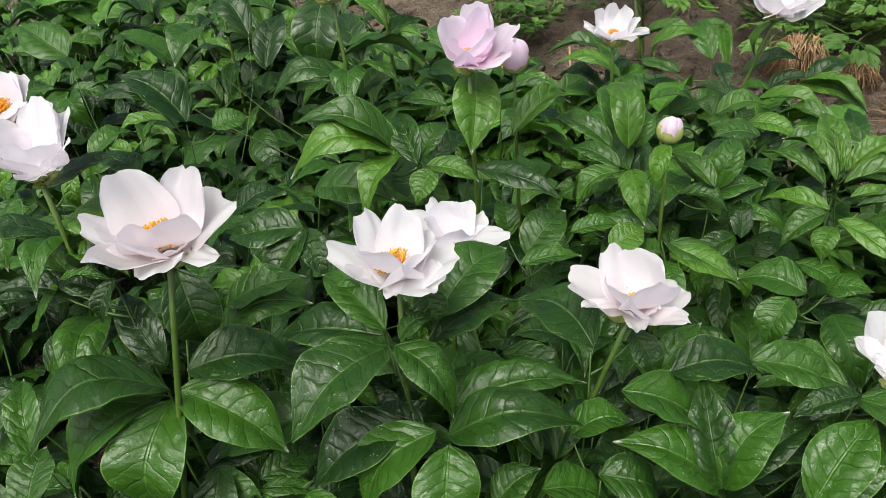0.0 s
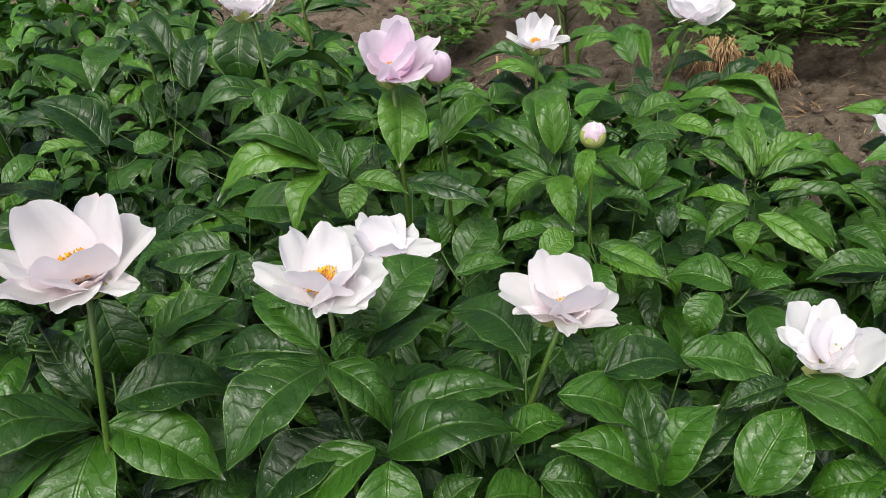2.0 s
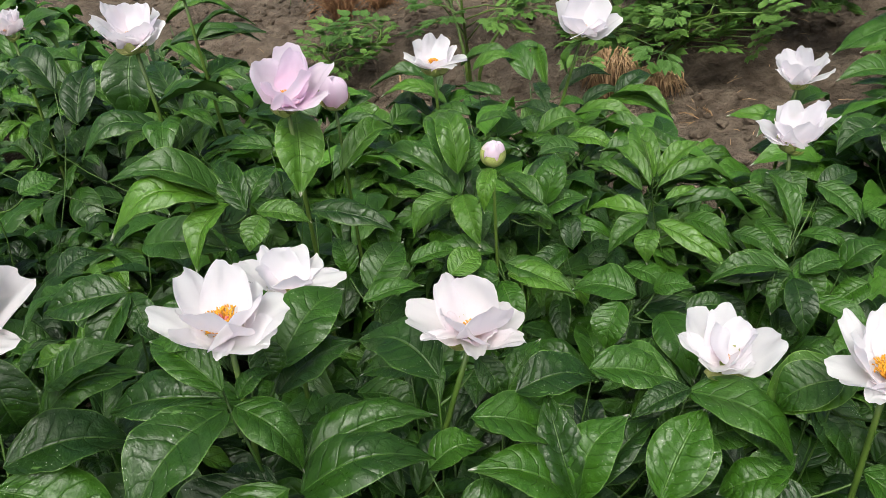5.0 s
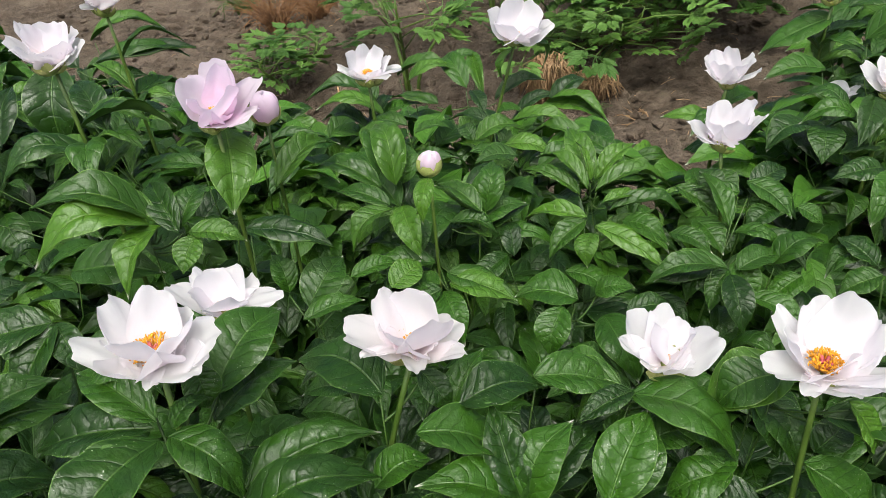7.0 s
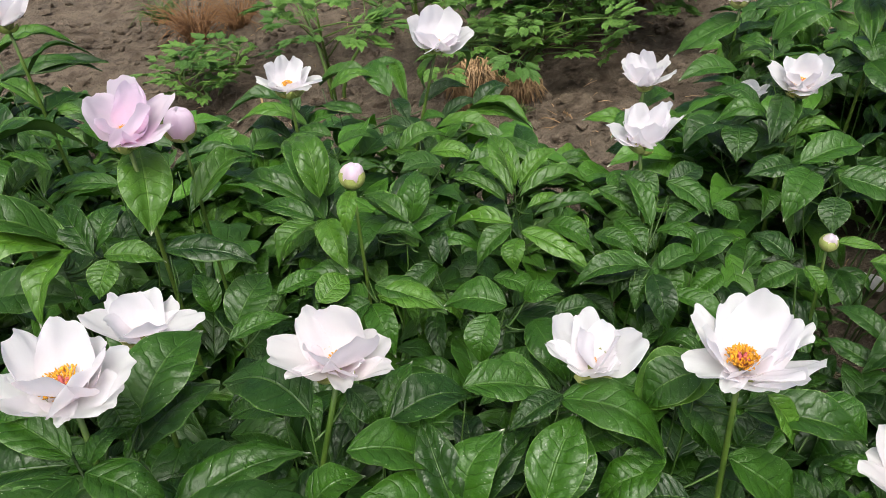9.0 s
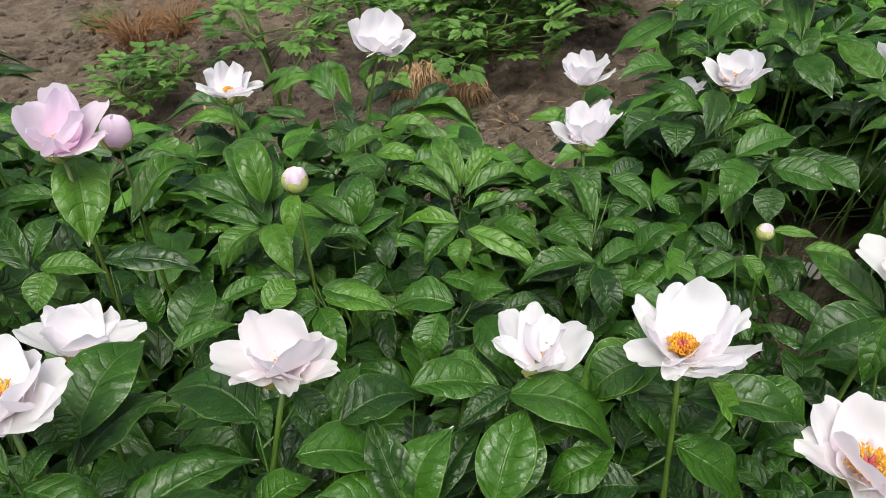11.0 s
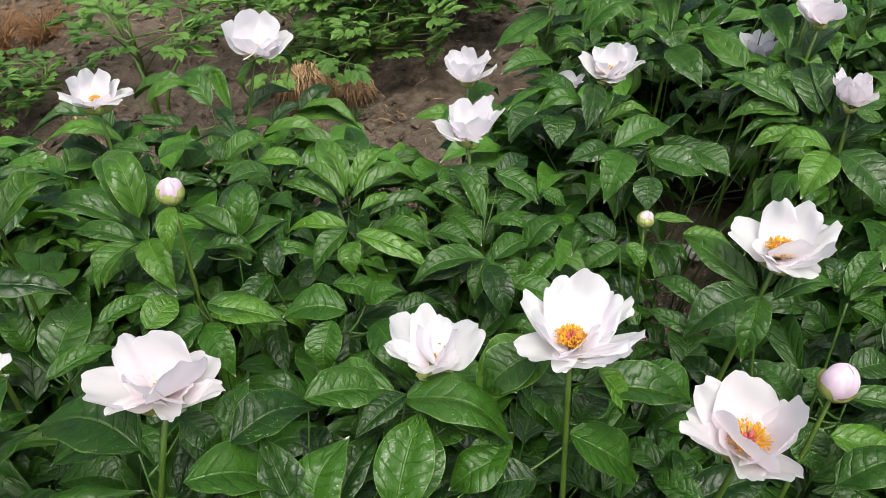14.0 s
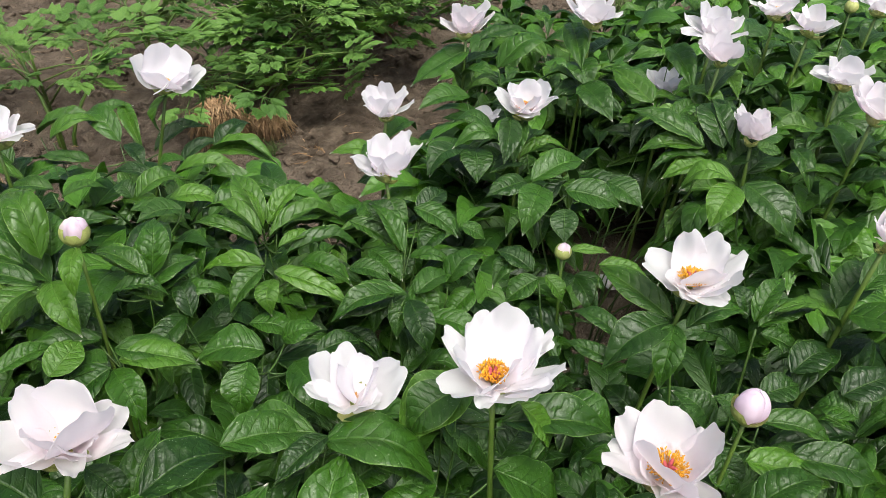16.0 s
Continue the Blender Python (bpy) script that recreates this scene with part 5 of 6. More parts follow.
c.stalk((0.462, 0.880, 0.426), 0.0012)
c.leaf((0.465, 0.881, 0.430), (0.398, 0.862, 0.395), 0.035, 2, -11, True, 1.2)
c.stalk((0.462, 0.853, 0.421), 0.0012)
c.leaf((0.463, 0.854, 0.425), (0.441, 0.822, 0.390), 0.032, 4, 3, True, 1.3)
c.stalk((0.477, 0.866, 0.421), 0.0012)
c.leaf((0.475, 0.869, 0.425), (0.540, 0.777, 0.395), 0.041, 9, 1, True, 1.2)
c.stalk((0.511, 0.888, 0.426), 0.0012)
c.leaf((0.507, 0.889, 0.430), (0.617, 0.852, 0.415), 0.033, 7, 3, True, 1.2)
c.stalk((0.521, 0.870, 0.416), 0.0012)
c.leaf((0.519, 0.872, 0.420), (0.562, 0.810, 0.405), 0.031, 7, 16, False, 1.2)
c.stalk((0.583, 0.736, 0.407), 0.0012)
c.leaf((0.587, 0.735, 0.410), (0.493, 0.752, 0.400), 0.036, 7, -13, True, 1.0)
c.stalk((0.385, 1.061, 0.445), 0.0012)
c.leaf((0.387, 1.066, 0.450), (0.333, 0.958, 0.410), 0.042, 7, -17, False, 1.0)
c.stalk((0.469, 0.990, 0.407), 0.0012)
c.leaf((0.469, 0.993, 0.410), (0.478, 0.900, 0.410), 0.027, 7, 11, False, 1.0)
c.stalk((0.425, 1.057, 0.457), 0.0012)
c.leaf((0.428, 1.057, 0.460), (0.359, 1.066, 0.460), 0.047, 2, -7, True, 1.1)
c.stalk((0.666, 0.825, 0.399), 0.0012)
c.leaf((0.666, 0.821, 0.400), (0.668, 0.908, 0.450), 0.031, 2, 1, False, 1.2)
c.stalk((0.711, 0.869, 0.417), 0.0012)
c.leaf((0.713, 0.868, 0.420), (0.650, 0.898, 0.430), 0.030, 9, -13, False, 1.2)
c.stalk((0.344, 0.886, 0.396), 0.0012)
c.leaf((0.346, 0.887, 0.400), (0.274, 0.859, 0.370), 0.037, 0, -20, False, 1.1)
c.stalk((0.350, 0.932, 0.397), 0.0012)
c.leaf((0.346, 0.934, 0.400), (0.425, 0.883, 0.390), 0.034, 4, 9, False, 1.3)
c.stalk((0.417, 0.839, 0.376), 0.0012)
c.leaf((0.415, 0.841, 0.380), (0.462, 0.791, 0.360), 0.045, 0, -3, False, 1.1)
c.stalk((0.730, 0.869, 0.416), 0.0012)
c.leaf((0.728, 0.872, 0.420), (0.775, 0.808, 0.390), 0.054, 5, 5, False, 1.3)
c.stalk((0.740, 0.876, 0.417), 0.0012)
c.leaf((0.737, 0.876, 0.420), (0.808, 0.890, 0.430), 0.042, 2, 14, False, 1.0)
c.stalk((0.691, 0.892, 0.408), 0.0012)
c.leaf((0.691, 0.890, 0.410), (0.689, 0.940, 0.430), 0.038, 7, -11, False, 1.0)
c.stalk((0.604, 0.736, 0.396), 0.0012)
c.leaf((0.607, 0.734, 0.400), (0.518, 0.774, 0.380), 0.042, 7, 2, False, 1.1)
c.stalk((0.602, 0.719, 0.395), 0.0012)
c.leaf((0.602, 0.721, 0.400), (0.587, 0.658, 0.350), 0.040, 7, 6, False, 1.1)
c.stalk((0.613, 0.744, 0.385), 0.0012)
c.leaf((0.615, 0.745, 0.390), (0.571, 0.714, 0.350), 0.032, 2, -2, False, 1.1)
c.stalk((0.627, 0.737, 0.387), 0.0012)
c.leaf((0.624, 0.737, 0.390), (0.692, 0.736, 0.400), 0.045, 2, -2, False, 1.2)
c.stalk((0.679, 0.730, 0.388), 0.0012)
c.leaf((0.676, 0.730, 0.390), (0.750, 0.727, 0.410), 0.050, 4, -2, False, 1.3)
c.stalk((0.625, 0.701, 0.366), 0.0012)
c.leaf((0.623, 0.704, 0.370), (0.668, 0.634, 0.350), 0.036, 2, 6, False, 1.2)
c.stalk((0.619, 0.772, 0.364))
c.leaf((0.608, 0.764, 0.380), (0.515, 0.789, 0.370), 0.041, 9, -12, False, 1.3)
c.leaf((0.620, 0.776, 0.370), (0.566, 0.763, 0.330), 0.035, 4, -3, False, 1.1)
c.leaf((0.619, 0.772, 0.370), (0.621, 0.716, 0.320), 0.035, 9, 7, False, 1.1)
c.leaf((0.615, 0.760, 0.380), (0.637, 0.728, 0.350), 0.031, 9, 17, False, 1.3)
c.leaf((0.638, 0.760, 0.390), (0.640, 0.708, 0.350), 0.041, 2, 15, False, 1.1)
c.leaf((0.646, 0.762, 0.390), (0.704, 0.727, 0.370), 0.035, 0, 0, False, 1.0)
c.leaf((0.703, 0.703, 0.380), (0.651, 0.703, 0.350), 0.042, 9, -5, False, 1.1)
c.leaf((0.706, 0.792, 0.400), (0.728, 0.721, 0.370), 0.040, 5, 1, False, 1.1)
c.leaf((0.665, 0.806, 0.400), (0.711, 0.751, 0.380), 0.032, 4, 2, False, 1.3)
c.leaf((0.744, 0.821, 0.410), (0.687, 0.811, 0.390), 0.041, 0, -5, False, 1.2)
c.leaf((0.731, 0.878, 0.430), (0.759, 0.801, 0.400), 0.051, 5, 2, False, 1.1)
c.leaf((0.642, 0.873, 0.390), (0.648, 0.799, 0.370), 0.044, 2, -1, False, 1.1)
c.leaf((0.588, 0.853, 0.390), (0.626, 0.796, 0.380), 0.035, 7, 8, False, 0.9)
c.leaf((0.637, 0.924, 0.420), (0.678, 0.860, 0.390), 0.030, 2, 15, True, 1.0)
c.leaf((0.688, 0.960, 0.420), (0.679, 0.901, 0.390), 0.037, 2, 12, False, 1.1)
c.leaf((0.713, 0.939, 0.420), (0.724, 0.885, 0.400), 0.038, 2, 10, True, 1.3)
c.leaf((0.773, 0.812, 0.410), (0.799, 0.782, 0.390), 0.032, 2, 13, False, 1.0)
c = clump[9]
c.stalk((0.770, 0.635, 0.404))
c.leaf((0.766, 0.634, 0.410), (0.716, 0.649, 0.385), 0.041, 5, -8, True, 1.2)
c.leaf((0.778, 0.632, 0.410), (0.783, 0.598, 0.380), 0.030, 2, -1, True, 1.3)
c.leaf((0.832, 0.635, 0.430), (0.871, 0.595, 0.430), 0.018, 9, 15, True, 1.2)
c.leaf((0.784, 0.660, 0.400), (0.762, 0.716, 0.420), 0.046, 5, 2, False, 1.3)
c.leaf((0.795, 0.688, 0.390), (0.727, 0.688, 0.380), 0.038, 4, 2, False, 1.3)
c = clump[10]
c.stalk((1.091, 0.537, 0.484))
c.leaf((1.090, 0.545, 0.490), (1.040, 0.608, 0.470), 0.043, 4, -10, True, 1.3)
c.leaf((1.080, 0.540, 0.490), (1.008, 0.526, 0.450), 0.050, 0, -8, True, 1.1)
c.leaf((1.096, 0.533, 0.490), (1.089, 0.436, 0.440), 0.061, 0, 16, False, 1.0)
c.leaf((1.104, 0.539, 0.480), (1.060, 0.489, 0.450), 0.019, 2, 7, False, 1.1)
c.leaf((1.182, 0.571, 0.510), (1.215, 0.544, 0.500), 0.031, 9, 19, True, 1.0)
c = clump[12]
c.stalk((0.050, 0.980, 0.538), 0.0012)
c.leaf((0.046, 0.977, 0.540), (0.140, 1.053, 0.560), 0.038, 7, 16, True, 1.3)
c.stalk((0.037, 1.088, 0.547), 0.0012)
c.leaf((0.033, 1.088, 0.550), (0.134, 1.074, 0.560), 0.029, 2, -1, True, 1.0)
c.stalk((-0.048, 1.077, 0.547), 0.0012)
c.leaf((-0.044, 1.075, 0.550), (-0.123, 1.102, 0.550), 0.032, 0, -16, False, 0.9)
c.stalk((-0.193, 1.279, 0.549), 0.0012)
c.leaf((-0.191, 1.275, 0.550), (-0.234, 1.391, 0.604), 0.052, 2, -11, False, 1.0)
c.stalk((-0.215, 1.295, 0.567), 0.0012)
c.leaf((-0.219, 1.296, 0.570), (-0.120, 1.258, 0.560), 0.037, 7, 12, True, 1.1)
c.stalk((-0.303, 1.501, 0.591), 0.0012)
c.leaf((-0.304, 1.503, 0.600), (-0.271, 1.440, 0.454), 0.066, 7, 18, False, 1.2)
c.stalk((-0.518, 1.449, 0.576), 0.0012)
c.leaf((-0.517, 1.454, 0.580), (-0.545, 1.346, 0.550), 0.061, 7, -12, False, 1.0)
c.stalk((-0.703, 1.523, 0.553), 0.0012)
c.leaf((-0.707, 1.523, 0.560), (-0.595, 1.520, 0.465), 0.070, 2, 0, False, 1.0)
c = clump[13]
c.stalk((0.399, 1.173, 0.438), 0.0012)
c.leaf((0.396, 1.173, 0.440), (0.477, 1.168, 0.455), 0.045, 7, 12, True, 1.2)
c.stalk((0.376, 1.138, 0.437), 0.0012)
c.leaf((0.374, 1.140, 0.440), (0.435, 1.093, 0.430), 0.050, 5, -4, True, 1.2)
c.stalk((0.391, 1.177, 0.437), 0.0012)
c.leaf((0.392, 1.176, 0.440), (0.376, 1.214, 0.450), 0.031, 4, -11, False, 1.1)
c.stalk((0.446, 1.154, 0.427), 0.0012)
c.leaf((0.443, 1.156, 0.430), (0.513, 1.109, 0.420), 0.039, 0, 15, True, 1.0)
c.stalk((0.297, 1.268, 0.447), 0.0012)
c.leaf((0.299, 1.266, 0.450), (0.230, 1.311, 0.450), 0.038, 2, -6, True, 1.1)
c.stalk((0.304, 1.228, 0.447), 0.0012)
c.leaf((0.301, 1.229, 0.450), (0.369, 1.220, 0.450), 0.036, 7, -3, True, 0.9)
c.stalk((0.212, 1.063, 0.449), 0.0012)
c.leaf((0.212, 1.059, 0.450), (0.212, 1.181, 0.508), 0.043, 7, 1, False, 1.3)
c.stalk((0.226, 1.018, 0.449), 0.0012)
c.leaf((0.225, 1.013, 0.450), (0.244, 1.132, 0.490), 0.036, 9, -4, False, 1.1)
c.stalk((0.216, 1.007, 0.447), 0.0012)
c.leaf((0.218, 1.002, 0.450), (0.173, 1.126, 0.460), 0.053, 2, -1, True, 1.2)
c.stalk((0.204, 0.987, 0.446), 0.0012)
c.leaf((0.206, 0.987, 0.450), (0.140, 0.977, 0.420), 0.053, 7, -8, True, 1.1)
c.stalk((0.214, 1.003, 0.446), 0.0012)
c.leaf((0.215, 1.005, 0.450), (0.193, 0.966, 0.430), 0.020, 9, -11, True, 1.1)
c.stalk((0.351, 1.441, 0.457), 0.0012)
c.leaf((0.347, 1.442, 0.460), (0.446, 1.416, 0.470), 0.042, 4, 11, True, 1.2)
c.stalk((0.446, 1.379, 0.448), 0.0012)
c.leaf((0.446, 1.374, 0.450), (0.429, 1.495, 0.470), 0.046, 4, -19, False, 0.9)
c.stalk((0.458, 1.375, 0.436), 0.0012)
c.leaf((0.458, 1.377, 0.440), (0.460, 1.308, 0.420), 0.030, 2, -4, False, 1.0)
c.stalk((0.279, 1.466, 0.428), 0.0012)
c.leaf((0.284, 1.465, 0.430), (0.146, 1.488, 0.449), 0.042, 7, -9, True, 1.1)
c.stalk((0.276, 1.391, 0.418), 0.0012)
c.leaf((0.281, 1.389, 0.420), (0.158, 1.443, 0.441), 0.045, 4, -1, True, 0.9)
c.stalk((0.276, 1.431, 0.438), 0.0012)
c.leaf((0.277, 1.429, 0.440), (0.246, 1.463, 0.470), 0.040, 2, -16, False, 1.1)
c.stalk((0.559, 1.265, 0.427), 0.0012)
c.leaf((0.555, 1.268, 0.430), (0.652, 1.191, 0.420), 0.043, 0, 7, True, 0.9)
c.stalk((0.523, 1.283, 0.417), 0.0012)
c.leaf((0.525, 1.283, 0.420), (0.472, 1.297, 0.410), 0.040, 7, 3, False, 1.3)
c.stalk((0.582, 1.270, 0.428), 0.0012)
c.leaf((0.578, 1.268, 0.430), (0.665, 1.298, 0.450), 0.044, 4, 12, False, 1.2)
c.stalk((0.352, 1.552, 0.427), 0.0012)
c.leaf((0.348, 1.555, 0.430), (0.460, 1.483, 0.440), 0.038, 7, 10, True, 1.2)
c.stalk((0.512, 1.537, 0.445), 0.0012)
c.leaf((0.512, 1.542, 0.450), (0.493, 1.415, 0.403), 0.030, 2, 9, True, 1.0)
c.stalk((0.456, 1.539, 0.428), 0.0012)
c.leaf((0.453, 1.540, 0.430), (0.528, 1.531, 0.450), 0.034, 0, 10, False, 1.3)
c.stalk((0.502, 1.358, 0.418), 0.0012)
c.leaf((0.497, 1.358, 0.420), (0.607, 1.362, 0.440), 0.033, 7, 15, False, 1.1)
c.stalk((0.570, 1.269, 0.427), 0.0012)
c.leaf((0.567, 1.272, 0.430), (0.653, 1.177, 0.420), 0.037, 7, -3, True, 1.2)
c.stalk((0.494, 1.246, 0.417), 0.0012)
c.leaf((0.490, 1.249, 0.420), (0.590, 1.176, 0.420), 0.034, 7, 13, True, 1.1)
c.stalk((0.461, 1.263, 0.407), 0.0012)
c.leaf((0.464, 1.261, 0.410), (0.391, 1.322, 0.420), 0.035, 7, -1, False, 0.9)
c.stalk((0.584, 1.134, 0.407), 0.0012)
c.leaf((0.587, 1.131, 0.410), (0.506, 1.210, 0.410), 0.036, 7, -7, True, 1.2)
c.stalk((0.611, 1.066, 0.408), 0.0012)
c.leaf((0.612, 1.062, 0.410), (0.570, 1.152, 0.430), 0.036, 9, -20, False, 0.9)
c.stalk((0.388, 1.397, 0.417), 0.0012)
c.leaf((0.391, 1.394, 0.420), (0.318, 1.460, 0.430), 0.036, 9, -5, True, 1.2)
c.stalk((0.522, 1.296, 0.408), 0.0012)
c.leaf((0.518, 1.297, 0.410), (0.600, 1.289, 0.440), 0.034, 0, 8, False, 1.1)
c.leaf((0.520, 1.300, 0.540), (0.494, 1.300, 0.478), 0.024, 7, -4, True, 1.2)
c.leaf((0.530, 1.300, 0.545), (0.574, 1.296, 0.490), 0.022, 8, 5, True, 1.6)
c.leaf((1.263, 0.785, 0.460), (1.332, 0.776, 0.480), 0.041, 5, 15, False, 1.3)
c = clump[14]
c.stalk((0.878, 0.746, 0.465), 0.0012)
c.leaf((0.881, 0.747, 0.470), (0.806, 0.708, 0.430), 0.050, 7, -15, False, 1.2)
c.stalk((0.871, 0.686, 0.456), 0.0012)
c.leaf((0.872, 0.687, 0.460), (0.839, 0.653, 0.430), 0.040, 2, 1, False, 0.9)
c.stalk((0.899, 0.802, 0.447), 0.0012)
c.leaf((0.902, 0.802, 0.450), (0.821, 0.808, 0.450), 0.042, 9, -19, False, 1.1)
c.stalk((0.905, 0.715, 0.466), 0.0012)
c.leaf((0.903, 0.717, 0.470), (0.959, 0.648, 0.450), 0.054, 2, 19, False, 0.9)
c.stalk((0.886, 0.770, 0.467), 0.0012)
c.leaf((0.882, 0.770, 0.470), (0.990, 0.757, 0.480), 0.050, 2, 14, False, 1.2)
c.stalk((0.989, 0.702, 0.456), 0.0012)
c.leaf((0.989, 0.705, 0.460), (0.997, 0.637, 0.440), 0.047, 2, 15, False, 1.0)
c.stalk((0.987, 0.929, 0.485), 0.0012)
c.leaf((0.990, 0.931, 0.490), (0.917, 0.868, 0.450), 0.041, 2, -18, False, 1.0)
c.stalk((0.908, 0.977, 0.436), 0.0012)
c.leaf((0.912, 0.977, 0.440), (0.827, 0.968, 0.420), 0.055, 7, -5, False, 1.1)
c.stalk((0.930, 0.959, 0.436), 0.0012)
c.leaf((0.931, 0.961, 0.440), (0.888, 0.904, 0.410), 0.055, 0, -3, False, 1.0)
c.stalk((0.971, 0.935, 0.447), 0.0012)
c.leaf((0.974, 0.934, 0.450), (0.887, 0.971, 0.450), 0.041, 4, -16, False, 1.2)
c.stalk((0.981, 0.976, 0.447), 0.0012)
c.leaf((0.983, 0.973, 0.450), (0.945, 1.041, 0.460), 0.042, 4, -3, False, 1.1)
c.stalk((1.134, 0.632, 0.494))
c.leaf((1.137, 0.635, 0.500), (1.098, 0.758, 0.538), 0.053, 5, -4, True, 0.9)
c.leaf((1.132, 0.634, 0.500), (1.065, 0.714, 0.485), 0.042, 2, -19, True, 1.3)
c.leaf((1.127, 0.622, 0.490), (1.046, 0.671, 0.475), 0.040, 2, 1, True, 1.3)
c.leaf((1.115, 0.614, 0.490), (1.046, 0.646, 0.470), 0.031, 5, -18, True, 1.3)
c.leaf((1.176, 0.624, 0.490), (1.224, 0.710, 0.530), 0.055, 7, -14, False, 1.0)
c.leaf((1.184, 0.609, 0.490), (1.260, 0.713, 0.530), 0.035, 2, -9, False, 1.3)
c.stalk((1.189, 0.645, 0.459), 0.0012)
c.leaf((1.186, 0.641, 0.460), (1.263, 0.741, 0.508), 0.038, 2, -9, False, 1.3)
c.stalk((1.191, 0.615, 0.458), 0.0012)
c.leaf((1.188, 0.615, 0.460), (1.240, 0.598, 0.490), 0.045, 2, 17, False, 1.2)
c.stalk((1.219, 0.600, 0.497), 0.0012)
c.leaf((1.217, 0.601, 0.500), (1.274, 0.575, 0.500), 0.045, 9, 5, True, 1.0)
c.stalk((1.348, 0.654, 0.496), 0.0012)
c.leaf((1.349, 0.658, 0.500), (1.324, 0.563, 0.470), 0.040, 2, -2, True, 1.2)
c.stalk((1.320, 0.787, 0.496), 0.0012)
c.leaf((1.320, 0.790, 0.500), (1.329, 0.716, 0.480), 0.035, 2, 5, True, 1.3)
c.stalk((1.429, 0.802, 0.515), 0.0012)
c.leaf((1.430, 0.805, 0.520), (1.401, 0.739, 0.480), 0.033, 2, 4, True, 1.3)
c.stalk((1.281, 0.850, 0.468), 0.0012)
c.leaf((1.280, 0.845, 0.470), (1.302, 0.974, 0.503), 0.053, 9, -18, True, 0.9)
c.stalk((1.441, 0.931, 0.515), 0.0012)
c.leaf((1.444, 0.936, 0.520), (1.374, 0.824, 0.480), 0.052, 5, 17, False, 1.3)
c.stalk((1.280, 0.553, 0.475), 0.0012)
c.leaf((1.282, 0.555, 0.480), (1.234, 0.491, 0.440), 0.035, 4, 7, True, 1.2)
c.stalk((1.374, 0.543, 0.487), 0.0012)
c.leaf((1.377, 0.543, 0.490), (1.286, 0.541, 0.480), 0.038, 9, -5, False, 1.1)
c.stalk((0.860, 0.599, 0.407), 0.0012)
c.leaf((0.858, 0.601, 0.410), (0.903, 0.544, 0.400), 0.031, 5, 3, True, 1.1)
c.stalk((1.034, 0.730, 0.436), 0.0012)
c.leaf((1.033, 0.733, 0.440), (1.038, 0.672, 0.410), 0.041, 2, 8, False, 1.3)
c.stalk((1.020, 0.934, 0.475), 0.0012)
c.leaf((1.023, 0.936, 0.480), (0.956, 0.887, 0.430), 0.034, 2, -8, True, 1.0)
c.stalk((0.952, 1.049, 0.416), 0.0012)
c.leaf((0.956, 1.051, 0.420), (0.862, 1.007, 0.390), 0.058, 9, 1, False, 1.2)
c.stalk((0.936, 1.018, 0.416), 0.0012)
c.leaf((0.937, 1.022, 0.420), (0.909, 0.933, 0.390), 0.057, 2, 6, False, 0.9)
c = clump[18]
c.stalk((1.153, 1.241, 0.494), 0.0012)
c.leaf((1.157, 1.239, 0.500), (1.034, 1.290, 0.434), 0.075, 9, -12, False, 0.9)
c.stalk((1.217, 1.264, 0.497), 0.0012)
c.leaf((1.213, 1.265, 0.500), (1.326, 1.232, 0.510), 0.059, 9, 4, False, 1.3)
c.stalk((1.147, 1.132, 0.488), 0.0012)
c.leaf((1.142, 1.133, 0.490), (1.270, 1.100, 0.518), 0.066, 4, 12, False, 1.3)
c.stalk((1.329, 1.107, 0.545), 0.0012)
c.leaf((1.332, 1.111, 0.550), (1.253, 1.005, 0.500), 0.052, 9, 7, True, 1.1)
c.stalk((1.076, 1.150, 0.437), 0.0012)
c.leaf((1.081, 1.149, 0.440), (0.965, 1.170, 0.440), 0.059, 2, -15, False, 1.0)
c.stalk((1.244, 0.989, 0.466), 0.0012)
c.leaf((1.245, 0.993, 0.470), (1.215, 0.883, 0.440), 0.059, 2, 16, False, 1.1)
c.stalk((1.311, 1.002, 0.476), 0.0012)
c.leaf((1.310, 1.007, 0.480), (1.337, 0.879, 0.446), 0.057, 2, -2, False, 1.3)
c.stalk((1.369, 1.025, 0.478), 0.0012)
c.leaf((1.366, 1.025, 0.480), (1.462, 1.031, 0.500), 0.058, 7, 3, False, 1.1)
c.stalk((1.288, 1.049, 0.486), 0.0012)
c.leaf((1.290, 1.052, 0.490), (1.255, 0.978, 0.460), 0.061, 7, 11, False, 1.3)
c = clump[22]
c.stalk((-0.232, 1.681, 0.577), 0.0012)
c.leaf((-0.238, 1.680, 0.580), (-0.093, 1.700, 0.581), 0.047, 0, 3, True, 1.3)
c.stalk((-0.220, 1.596, 0.557), 0.0012)
c.leaf((-0.228, 1.596, 0.560), (-0.039, 1.603, 0.560), 0.062, 9, 5, False, 1.0)
c.stalk((-0.214, 1.604, 0.547), 0.0012)
c.leaf((-0.221, 1.604, 0.550), (-0.055, 1.607, 0.539), 0.049, 4, 15, False, 0.9)
c.stalk((-0.267, 1.616, 0.548), 0.0012)
c.leaf((-0.264, 1.613, 0.550), (-0.341, 1.700, 0.570), 0.065, 7, -18, False, 1.2)
c.stalk((-0.267, 1.431, 0.612), 0.0012)
c.leaf((-0.266, 1.433, 0.620), (-0.287, 1.364, 0.490), 0.084, 7, -13, False, 1.2)
c.stalk((-0.215, 1.573, 0.517), 0.0012)
c.leaf((-0.218, 1.574, 0.520), (-0.140, 1.566, 0.530), 0.055, 2, 9, False, 1.0)


